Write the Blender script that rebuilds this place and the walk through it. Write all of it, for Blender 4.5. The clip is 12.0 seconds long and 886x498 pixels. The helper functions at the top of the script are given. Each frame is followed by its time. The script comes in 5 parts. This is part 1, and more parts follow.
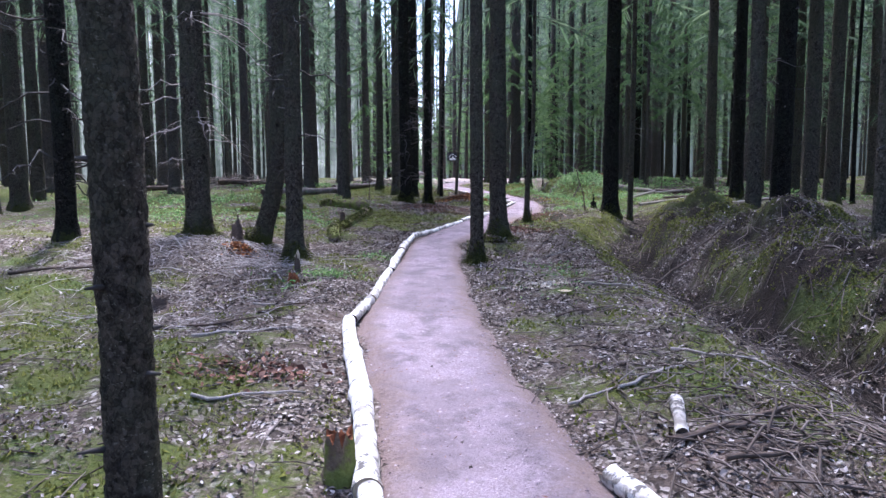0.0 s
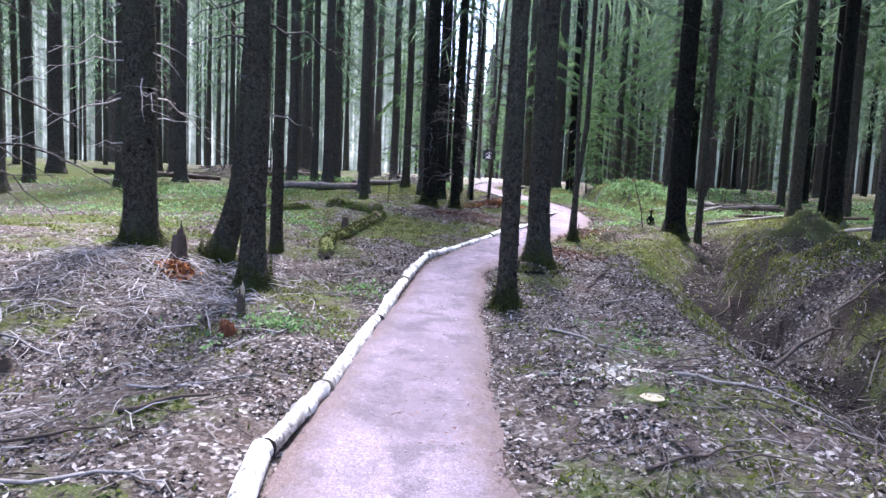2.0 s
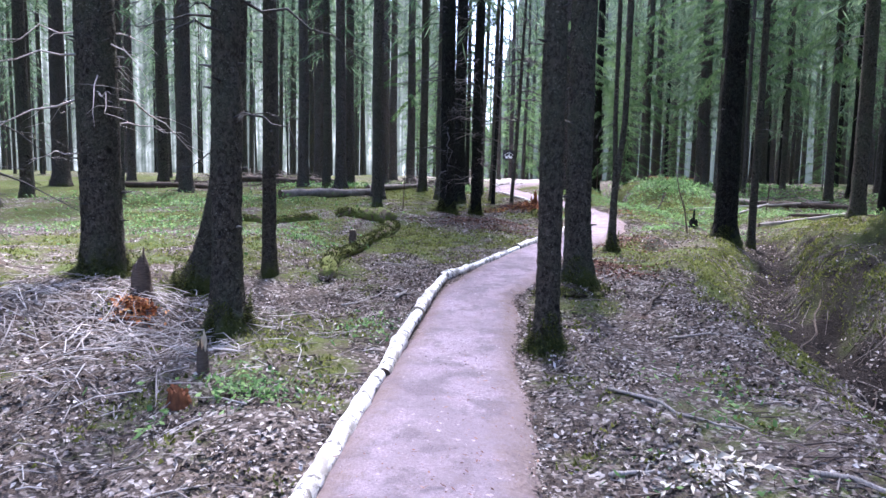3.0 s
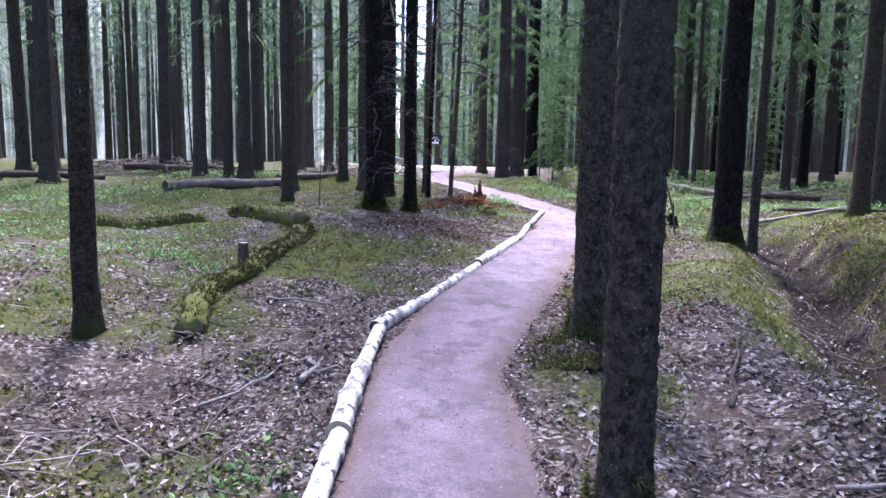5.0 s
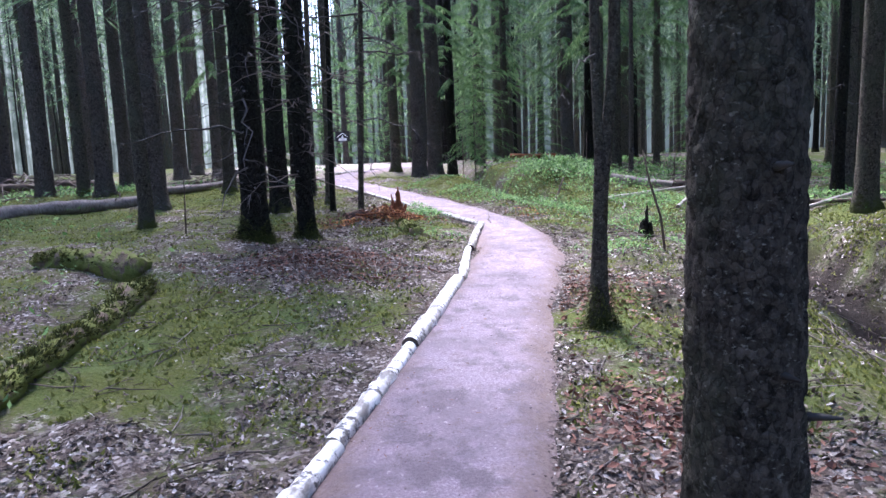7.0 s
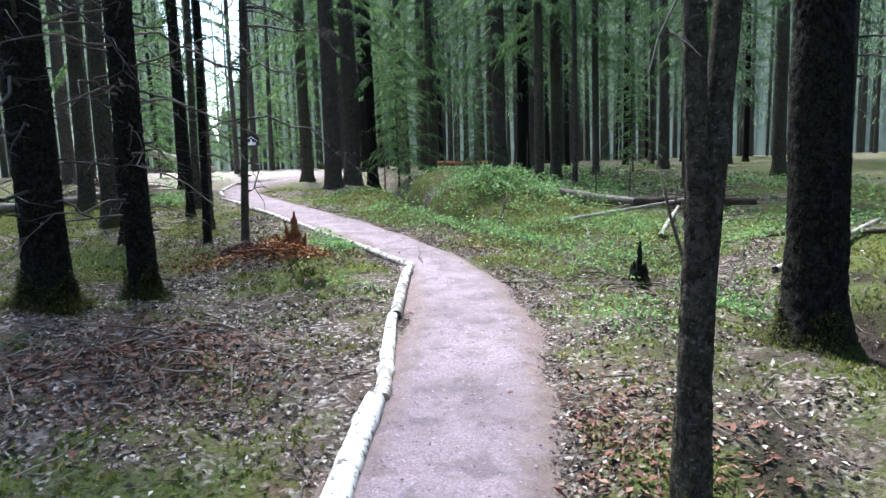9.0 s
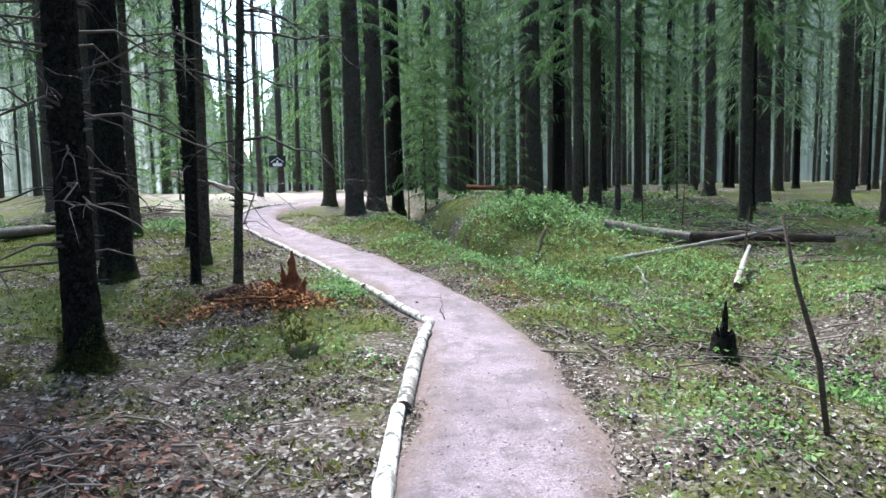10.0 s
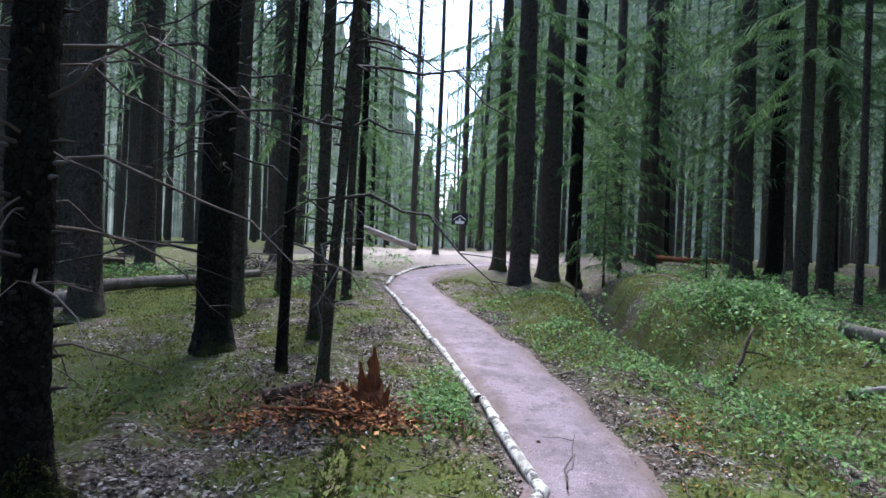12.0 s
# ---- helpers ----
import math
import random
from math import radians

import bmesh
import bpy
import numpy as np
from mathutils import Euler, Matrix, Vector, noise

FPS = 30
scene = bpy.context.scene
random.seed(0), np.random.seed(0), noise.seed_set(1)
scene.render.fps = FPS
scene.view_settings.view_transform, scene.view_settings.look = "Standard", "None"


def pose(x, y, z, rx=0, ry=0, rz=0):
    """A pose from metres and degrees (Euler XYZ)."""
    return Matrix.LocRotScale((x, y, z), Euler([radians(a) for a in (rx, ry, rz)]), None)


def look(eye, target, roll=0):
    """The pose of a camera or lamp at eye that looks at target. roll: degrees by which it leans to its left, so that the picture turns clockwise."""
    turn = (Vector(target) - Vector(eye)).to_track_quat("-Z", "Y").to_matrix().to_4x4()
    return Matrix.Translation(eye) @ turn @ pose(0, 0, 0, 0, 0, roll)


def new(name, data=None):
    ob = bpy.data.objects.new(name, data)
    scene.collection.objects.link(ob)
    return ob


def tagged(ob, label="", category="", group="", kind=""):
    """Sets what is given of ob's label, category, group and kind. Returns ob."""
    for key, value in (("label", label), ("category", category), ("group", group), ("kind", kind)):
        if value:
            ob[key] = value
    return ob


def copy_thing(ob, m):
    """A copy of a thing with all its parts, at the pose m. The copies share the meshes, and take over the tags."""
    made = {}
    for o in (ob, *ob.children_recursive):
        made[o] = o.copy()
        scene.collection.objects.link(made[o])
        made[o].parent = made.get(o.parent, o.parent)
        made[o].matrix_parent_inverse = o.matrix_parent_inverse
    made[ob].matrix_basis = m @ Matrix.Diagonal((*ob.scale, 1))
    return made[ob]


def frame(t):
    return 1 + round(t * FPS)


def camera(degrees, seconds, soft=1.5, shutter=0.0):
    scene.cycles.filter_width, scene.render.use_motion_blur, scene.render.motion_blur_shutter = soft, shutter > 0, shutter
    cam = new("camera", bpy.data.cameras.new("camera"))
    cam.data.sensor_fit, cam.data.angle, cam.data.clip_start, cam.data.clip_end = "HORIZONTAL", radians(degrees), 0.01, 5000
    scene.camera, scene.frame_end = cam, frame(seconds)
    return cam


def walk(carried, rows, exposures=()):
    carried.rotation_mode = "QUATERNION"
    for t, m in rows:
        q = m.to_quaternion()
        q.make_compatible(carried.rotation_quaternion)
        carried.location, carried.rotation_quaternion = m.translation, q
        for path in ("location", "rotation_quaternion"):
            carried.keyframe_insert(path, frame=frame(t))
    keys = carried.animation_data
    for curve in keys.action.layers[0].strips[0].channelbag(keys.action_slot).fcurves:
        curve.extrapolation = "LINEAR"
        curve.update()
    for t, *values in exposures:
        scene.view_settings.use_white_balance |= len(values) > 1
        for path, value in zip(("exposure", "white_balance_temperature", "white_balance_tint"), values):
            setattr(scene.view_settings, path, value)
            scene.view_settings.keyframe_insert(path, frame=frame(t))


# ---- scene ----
cam = camera(69.4, 12.0)
METRES, EYE, TILT, LEAN, TURN = 16.0, 1.5, 0.0, 0.0, 0.0
ROWS = [
    (0.0, 0.0, 0.0, 0.0, -0.03, -5.27, 0.3),
    (0.5, 0.0027, 0.0409, 0.0054, 1.32, -4.44, -0.6),
    (1.0, 0.0019, 0.0826, 0.0082, 2.26, -3.68, -1.3),
    (1.5, 0.0093, 0.1253, 0.0086, 1.69, -4.2, -0.07),
    (2.0, 0.0094, 0.1669, 0.0098, 3.18, -5.62, -2.54),
    (2.5, 0.0084, 0.2085, 0.0125, 4.88, -5.35, -1.06),
    (4.5, -0.0141, 0.381, 0.0174, 3.98, -6.75, -0.86),
    (5.0, -0.0166, 0.4255, 0.0195, -2.15, -6.68, -0.94),
    (5.5, -0.0129, 0.4677, 0.0248, -4.56, -6.55, 0.01),
    (6.0, -0.0159, 0.514, 0.0273, -5.88, -6.8, -2.05),
    (6.5, -0.0097, 0.5608, 0.0283, -8.37, -7.19, 1.44),
    (8.5, 0.0171, 0.7328, 0.0413, -14.16, -7.06, 0.56),
    (9.0, 0.0331, 0.7756, 0.0401, -16.82, -7.11, 1.81),
    (9.5, 0.0463, 0.8158, 0.0433, -15.94, -6.85, 0.77),
    (10.0, 0.0591, 0.8575, 0.0472, -14.11, -5.16, 1.21),
    (10.5, 0.0763, 0.8964, 0.0518, -9.06, -3.13, 1.4),
    (11.0, 0.0879, 0.9336, 0.0535, -4.61, -2.18, -1.07),
    (11.5, 0.098, 0.9632, 0.0568, -0.7, -0.5, -0.8),
    (12.0, 0.1087, 0.9713, 0.059, 2.96, -0.04, -2.2),
]
walk(cam, [(t, pose(0, 0, EYE, TILT, LEAN, TURN) @ pose(METRES * x, METRES * y, METRES * z, 90 + pitch, roll, yaw)) for t, x, y, z, yaw, pitch, roll in ROWS], exposures=[(0.0, 2.10, 5450, 21), (1.0, 2.38, 5500, 20), (2.5, 2.55, 5500, 20), (4.5, 2.43, 5350, 27), (5.5, 2.48, 5450, 28), (6.5, 2.46, 5300, 26), (8.5, 2.33, 5650, 7), (9.5, 2.24, 5600, 4), (10.5, 2.32, 5650, 2), (11.5, 2.02, 5400, 3), (12.0, 1.74, 5400, 10)])

# ---- world, sun ----
world = bpy.data.worlds.new("sky")
scene.world = world
world.use_nodes = True
sky = world.node_tree.nodes.new("ShaderNodeTexSky")
sky.sky_type = "NISHITA"
sky.sun_disc = False
SUN_UP, SUN_AZ = 60.0, -5.0
sky.sun_elevation = radians(SUN_UP)
sky.sun_rotation = radians(SUN_AZ)
sky.dust_density = 2.5
back = world.node_tree.nodes["Background"]
back.inputs["Strength"].default_value = 0.135
world.node_tree.links.new(sky.outputs[0], back.inputs[0])
sun_data = bpy.data.lights.new("sun", "SUN")
sun_data.energy = 2.6
sun_data.angle = radians(11.0)
sun_data.color = (1.0, 0.95, 0.88)
sun = new("sun", sun_data)
toward = Vector((math.sin(radians(SUN_AZ)) * math.cos(radians(SUN_UP)), math.cos(radians(SUN_AZ)) * math.cos(radians(SUN_UP)), math.sin(radians(SUN_UP))))
sun.matrix_world = look(toward * 60, (0, 0, 0))

# ---- materials ----


class Nodes:
    """A small builder for a node material."""

    def __init__(self, name, rough=0.9, spec=0.2):
        self.m = bpy.data.materials.new(name)
        self.m.use_nodes = True
        self.t = self.m.node_tree
        self.b = self.t.nodes["Principled BSDF"]
        self.b.inputs["Roughness"].default_value = rough
        self.b.inputs["Specular IOR Level"].default_value = spec
        self.tc = self.t.nodes.new("ShaderNodeTexCoord")

    def put(self, value, socket):
        if hasattr(value, "is_linked") or hasattr(value, "links"):
            self.t.links.new(value, socket)
        else:
            socket.default_value = value

    def coords(self, stretch=(1, 1, 1), source="Object"):
        n = self.t.nodes.new("ShaderNodeMapping")
        self.t.links.new(self.tc.outputs[source], n.inputs[0])
        n.inputs["Scale"].default_value = stretch
        return n.outputs[0]

    def noise(self, scale, stretch=(1, 1, 1), detail=4.0, rough=0.6, source="Object", distort=0.0):
        n = self.t.nodes.new("ShaderNodeTexNoise")
        self.t.links.new(self.coords(stretch, source), n.inputs["Vector"])
        n.inputs["Scale"].default_value = scale
        n.inputs["Detail"].default_value = detail
        n.inputs["Roughness"].default_value = rough
        n.inputs["Distortion"].default_value = distort
        return n.outputs["Fac"]

    def cells(self, scale, stretch=(1, 1, 1), out="Distance", feature="F1"):
        n = self.t.nodes.new("ShaderNodeTexVoronoi")
        n.feature = feature
        self.t.links.new(self.coords(stretch), n.inputs["Vector"])
        n.inputs["Scale"].default_value = scale
        return n.outputs[out]

    def ramp(self, fac, *stops):
        n = self.t.nodes.new("ShaderNodeValToRGB")
        e = n.color_ramp.elements
        while len(e) < len(stops):
            e.new(0.5)
        for k, (p, c) in zip(e, stops):
            k.position = p
            k.color = (*c, 1) if isinstance(c, tuple) else (c, c, c, 1)
        self.t.links.new(fac, n.inputs[0])
        return n.outputs[0]

    def mix(self, fac, a, b, mode="MIX"):
        n = self.t.nodes.new("ShaderNodeMix")
        n.data_type = "RGBA"
        n.blend_type = mode
        self.put(fac, n.inputs[0])
        for v, s in ((a, n.inputs[6]), (b, n.inputs[7])):
            self.put((*v, 1) if isinstance(v, tuple) else v, s)
        return n.outputs[2]

    def sums(self, op, a, b=0.0, clamp=False):
        n = self.t.nodes.new("ShaderNodeMath")
        n.operation = op
        n.use_clamp = clamp
        self.put(a, n.inputs[0])
        self.put(b, n.inputs[1])
        return n.outputs[0]

    def attribute(self, name):
        n = self.t.nodes.new("ShaderNodeAttribute")
        n.attribute_name = name
        return n.outputs["Fac"]

    def island(self):
        return self.t.nodes.new("ShaderNodeNewGeometry").outputs["Random Per Island"]

    def chance(self):
        return self.t.nodes.new("ShaderNodeObjectInfo").outputs["Random"]

    def axis(self, which):
        n = self.t.nodes.new("ShaderNodeSeparateXYZ")
        self.t.links.new(self.tc.outputs["Object"], n.inputs[0])
        return n.outputs[which]

    def done(self, color, bump=None, depth=0.01, strength=1.0):
        self.put((*color, 1) if isinstance(color, tuple) else color, self.b.inputs["Base Color"])
        if bump is not None:
            n = self.t.nodes.new("ShaderNodeBump")
            n.inputs["Distance"].default_value = depth
            n.inputs["Strength"].default_value = strength
            self.t.links.new(bump, n.inputs["Height"])
            self.t.links.new(n.outputs[0], self.b.inputs["Normal"])
        return self.m


def bark_material(name, dark, pale, lichen, moss_top, crack=0.6, plate=26.0):
    n = Nodes(name, 0.95, 0.12)
    shape = (1, 1, 0.85)
    fine = n.noise(130, (1, 1, 0.8), 5, 0.7)
    coarse = n.noise(24, (1, 1, 0.7), 7, 0.78, distort=0.6)
    broad = n.noise(2.6, (1, 1, 0.5), 6, 0.7)
    gaps = n.sums("ADD", n.cells(plate, shape, feature="DISTANCE_TO_EDGE"), n.sums("MULTIPLY", n.sums("SUBTRACT", coarse, 0.5), 0.75))
    scale = n.ramp(gaps, (0.0, 0.0), (0.16, 1.0))
    tone = n.t.nodes.new("ShaderNodeSeparateColor")
    n.t.links.new(n.cells(plate, shape, out="Color"), tone.inputs[0])
    relief = n.sums("ADD", n.sums("MULTIPLY", scale, 0.5 * crack), n.sums("ADD", n.sums("MULTIPLY", fine, 0.35), n.sums("MULTIPLY", coarse, 0.9)))
    level = n.sums("ADD", n.sums("MULTIPLY", coarse, 0.75), n.sums("ADD", n.sums("MULTIPLY", tone.outputs[0], 0.22), n.sums("MULTIPLY", fine, 0.3)))
    c = n.mix(n.ramp(level, (0.46, 0.0), (0.92, 1.0)), dark, pale)
    c = n.mix(n.ramp(broad, (0.44, 0.0), (0.62, 0.75)), c, n.mix(fine, tuple(0.45 * v for v in lichen), lichen))
    flake = n.ramp(n.noise(58, (1, 1, 1.5), 3, 0.6), (0.60, 0.0), (0.66, 0.8))
    c = n.mix(n.sums("MULTIPLY", flake, n.ramp(n.noise(6, detail=4), (0.42, 0.0), (0.6, 1.0))), c, tuple(min(0.34, 1.9 * v) for v in pale))
    c = n.mix(n.ramp(gaps, (0.0, crack), (0.10, 0.0)), c, tuple(0.35 * v for v in dark))
    knots = n.ramp(n.sums("ADD", n.cells(3.6, (1, 1, 0.9)), n.sums("MULTIPLY", coarse, 0.12)), (0.13, 0.85), (0.20, 0.0))
    c = n.mix(knots, c, (0.012, 0.010, 0.009))
    c = n.mix(n.sums("MULTIPLY", n.chance(), 0.3), c, tuple(v * 0.55 for v in dark))
    edge = n.sums("SUBTRACT", moss_top, n.axis(2))
    edge = n.sums("ADD", n.sums("MULTIPLY", edge, 2.0), n.sums("MULTIPLY", n.sums("SUBTRACT", n.noise(7, (1, 1, 1), 5, 0.7), 0.5), 2.0))
    c = n.mix(n.ramp(edge, (0.0, 0.0), (0.4, 0.85)), c, n.mix(n.noise(45), (0.025, 0.032, 0.008), (0.10, 0.11, 0.025)))
    return n.done(c, relief, 0.03)


BARK = bark_material("spruce_bark", (0.019, 0.0155, 0.0115), (0.20, 0.168, 0.132), (0.128, 0.134, 0.084), 0.20, 0.4, 52.0)
BARK_DARK = bark_material("dark_bark", (0.0055, 0.0048, 0.0042), (0.050, 0.044, 0.037), (0.036, 0.041, 0.027), 0.16, 0.8, 30.0)
# pale tone lifted to stand in for haze on the further trunks
BARK_PINE = bark_material("reddish_bark", (0.042, 0.032, 0.027), (0.235, 0.192, 0.165), (0.14, 0.135, 0.105), 0.05, 0.6, 34.0)


def ground_material():
    n = Nodes("forest_floor", 1.0, 0.1)
    moss = n.attribute("moss")
    # dark ground: real soil plus shade painted into the same mask
    soil_and_shade = n.attribute("soil_and_shade")
    flake = n.cells(42, out="Color")
    tone = n.t.nodes.new("ShaderNodeSeparateColor")
    n.t.links.new(flake, tone.inputs[0])
    litter = n.ramp(tone.outputs[0], (0.0, (0.022, 0.017, 0.014)), (0.45, (0.10, 0.08, 0.068)), (0.8, (0.26, 0.217, 0.19)), (1.0, (0.52, 0.465, 0.425)))
    humus = n.ramp(n.noise(70, detail=5), (0.3, (0.035, 0.025, 0.02)), (0.7, (0.16, 0.12, 0.095)))
    c = n.mix(n.ramp(n.noise(5, detail=5), (0.35, 0.0), (0.6, 1.0)), humus, litter)
    red = n.ramp(n.noise(1.1, detail=4), (0.62, 0.0), (0.74, 0.5))
    c = n.mix(red, c, n.mix(n.noise(60), (0.10, 0.045, 0.03), (0.22, 0.12, 0.08)))
    green = n.mix(n.noise(55, detail=5), (0.030, 0.040, 0.009), (0.155, 0.165, 0.038))
    green = n.mix(n.ramp(n.noise(1.3, detail=3), (0.4, 0.0), (0.65, 0.8)), green, n.mix(n.noise(60), (0.035, 0.055, 0.014), (0.12, 0.16, 0.045)))
    patch = n.sums("ADD", moss, n.sums("MULTIPLY", n.sums("SUBTRACT", n.noise(6, detail=9, rough=0.85), 0.5), 3.2))
    c = n.mix(n.ramp(patch, (0.30, 0.0), (0.85, 0.95)), c, green)
    c = n.mix(soil_and_shade, c, n.mix(n.noise(40, detail=5), (0.010, 0.008, 0.0065), (0.05, 0.038, 0.031)))
    c = n.mix(n.attribute("sand"), c, n.mix(n.noise(30, detail=5), (0.34, 0.27, 0.23), (0.55, 0.47, 0.42)))
    return n.done(c, n.sums("ADD", n.noise(45, detail=6), n.sums("MULTIPLY", tone.outputs[1], 0.5)), 0.03)


GROUND = ground_material()


def path_material():
    n = Nodes("gravel_path", 0.95, 0.15)
    grit = n.noise(75, detail=6, rough=0.75)
    broad = n.noise(1.6, detail=5)
    c = n.ramp(grit, (0.3, (0.17, 0.13, 0.145)), (0.52, (0.29, 0.23, 0.255)), (0.72, (0.46, 0.375, 0.41)))
    c = n.mix(n.ramp(broad, (0.42, 0.0), (0.60, 0.95)), c, n.mix(grit, (0.135, 0.104, 0.115), (0.285, 0.228, 0.248)))
    c = n.mix(n.ramp(n.noise(9, detail=6, rough=0.75), (0.52, 0.0), (0.7, 0.6)), c, (0.16, 0.115, 0.112))
    c = n.mix(n.ramp(n.noise(26, detail=4), (0.62, 0.0), (0.72, 0.6)), c, (0.52, 0.44, 0.44))
    c = n.mix(n.ramp(n.noise(3.4, detail=7, rough=0.7), (0.50, 0.0), (0.60, 0.8)), c, n.mix(grit, (0.095, 0.074, 0.081), (0.215, 0.172, 0.184)))
    specks = n.ramp(n.cells(38), (0.10, 1.0), (0.16, 0.0))
    c = n.mix(n.sums("MULTIPLY", specks, n.ramp(n.noise(4), (0.5, 0.0), (0.6, 1.0))), c, (0.12, 0.085, 0.07))
    edge = n.sums("ADD", n.attribute("edge"), n.sums("MULTIPLY", n.sums("SUBTRACT", n.noise(7, detail=6, rough=0.7), 0.5), 0.9))
    c = n.mix(n.ramp(edge, (0.50, 0.0), (0.95, 0.95)), c, n.mix(n.noise(50), (0.09, 0.06, 0.05), (0.30, 0.225, 0.20)))
    return n.done(c, n.sums("ADD", grit, n.sums("MULTIPLY", n.noise(11, detail=6, rough=0.7), 2.2)), 0.012)


PATH_MAT = path_material()


def birch_material(name, white, tan, band):
    n = Nodes(name, 0.7, 0.3)
    bands = n.noise(1.0, (15, 11, 11), 5, 0.75)
    c = n.mix(n.ramp(n.noise(5, detail=5), (0.35, 0.0), (0.7, 0.8)), white, tan)
    c = n.mix(n.ramp(bands, (band, 0.0), (band + 0.07, 0.95)), c, (0.06, 0.052, 0.047))
    c = n.mix(n.ramp(n.noise(3.0, (1.4, 3, 3), 5), (0.54, 0.0), (0.66, 0.9)), c, (0.20, 0.175, 0.15))
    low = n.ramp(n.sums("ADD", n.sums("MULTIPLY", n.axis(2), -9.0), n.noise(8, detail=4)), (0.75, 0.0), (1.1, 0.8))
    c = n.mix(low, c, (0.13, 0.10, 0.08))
    return n.done(c, n.sums("ADD", bands, n.noise(60)), 0.006)


def plain_wood(name, a, b, stretch=(1, 1, 8), scale=20, depth=0.006, moss=None):
    n = Nodes(name, 0.9, 0.2)
    grain = n.noise(scale, stretch, 5)
    c = n.mix(n.ramp(grain, (0.3, 0.0), (0.7, 1.0)), a, b)
    c = n.mix(n.ramp(n.noise(5, detail=4), (0.45, 0.0), (0.7, 0.6)), c, tuple(v * 0.5 for v in a))
    if moss:
        c = n.mix(n.ramp(n.noise(6, detail=5), (moss, 0.0), (moss + 0.1, 1.0)), c, n.mix(n.noise(60), (0.06, 0.075, 0.015), (0.19, 0.2, 0.05)))
    return n.done(c, grain, depth)


def island_material(name, *stops, rough=0.85, thin=0.0):
    n = Nodes(name, rough, 0.2)
    c = n.ramp(n.island(), *stops)
    c = n.mix(n.ramp(n.noise(30), (0.3, 0.0), (0.7, 0.5)), c, n.mix(0.5, c, (0.03, 0.025, 0.02)))
    m = n.done(c)
    if thin:
        b = n.t.nodes.new("ShaderNodeBsdfTranslucent")
        x = n.t.nodes.new("ShaderNodeMixShader")
        x.inputs[0].default_value = thin
        n.t.links.new(c, b.inputs[0])
        n.t.links.new(n.b.outputs[0], x.inputs[1])
        n.t.links.new(b.outputs[0], x.inputs[2])
        n.t.links.new(x.outputs[0], n.t.nodes["Material Output"].inputs[0])
    return m


def clod_material():
    n = Nodes("mossy_clods", 1.0, 0.1)
    fine = n.noise(60, detail=6, rough=0.75)
    c = n.mix(n.ramp(n.noise(5, detail=6), (0.42, 0.0), (0.58, 1.0)), n.mix(fine, (0.012, 0.009, 0.007), (0.06, 0.045, 0.036)), n.mix(fine, (0.03, 0.038, 0.009), (0.15, 0.16, 0.04)))
    return n.done(c, fine, 0.03)


CLOD = clod_material()
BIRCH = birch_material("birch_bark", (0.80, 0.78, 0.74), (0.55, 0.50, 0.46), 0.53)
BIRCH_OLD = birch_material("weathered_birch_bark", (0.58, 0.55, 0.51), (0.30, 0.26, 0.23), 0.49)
GREY_WOOD = plain_wood("weathered_wood", (0.20, 0.17, 0.15), (0.44, 0.39, 0.35), (8, 1, 1))
OLD_WOOD = plain_wood("old_barkless_wood", (0.085, 0.068, 0.058), (0.31, 0.265, 0.235), (5, 1, 1), 14, 0.012)
DARK_WOOD = plain_wood("dark_rotten_wood", (0.05, 0.036, 0.028), (0.15, 0.11, 0.085))
RED_ROT = plain_wood("red_rotten_wood", (0.075, 0.028, 0.014), (0.28, 0.105, 0.045), (1, 1, 0.25), 30)
PALE_WOOD = plain_wood("fresh_cut_wood", (0.40, 0.31, 0.20), (0.58, 0.48, 0.35), (1, 1, 1), 12)
MOSSY_LOG = plain_wood("mossy_bark", (0.09, 0.065, 0.045), (0.19, 0.14, 0.10), (1, 1, 1), 25, 0.02, 0.40)
MOSSY_STUB = plain_wood("moss_cover", (0.10, 0.09, 0.04), (0.2, 0.17, 0.08), (1, 1, 1), 25, 0.02, 0.32)
TWIG = island_material("dry_twigs", (0.0, (0.055, 0.04, 0.033)), (0.5, (0.11, 0.085, 0.07)), (1.0, (0.26, 0.215, 0.19)))
DEAD_TWIG = island_material("dead_branch_wood", (0.0, (0.03, 0.027, 0.024)), (0.7, (0.065, 0.058, 0.052)), (1.0, (0.19, 0.175, 0.16)))
BLEACHED = island_material("bleached_twigs", (0.0, (0.13, 0.105, 0.09)), (0.6, (0.36, 0.31, 0.28)), (1.0, (0.62, 0.56, 0.52)))
LEAVES = island_material("fallen_leaves", (0.0, (0.022, 0.016, 0.013)), (0.45, (0.105, 0.076, 0.059)), (0.8, (0.25, 0.198, 0.165)), (1.0, (0.57, 0.51, 0.47)))
RED_LEAVES = island_material("red_brown_debris", (0.0, (0.06, 0.03, 0.022)), (0.5, (0.17, 0.075, 0.05)), (1.0, (0.30, 0.17, 0.12)))
CHIPS = island_material("orange_chips", (0.0, (0.08, 0.03, 0.015)), (0.5, (0.33, 0.115, 0.042)), (1.0, (0.74, 0.37, 0.14)))
PALE_CHIPS = island_material("pale_chips", (0.0, (0.5, 0.40, 0.28)), (1.0, (0.85, 0.78, 0.66)))
PEBBLE = island_material("pebbles", (0.0, (0.10, 0.075, 0.08)), (0.6, (0.28, 0.215, 0.235)), (1.0, (0.50, 0.42, 0.44)))
MOSS_TUFT = island_material("moss_tufts", (0.0, (0.06, 0.075, 0.016)), (0.5, (0.14, 0.155, 0.036)), (1.0, (0.29, 0.295, 0.08)), thin=0.5)
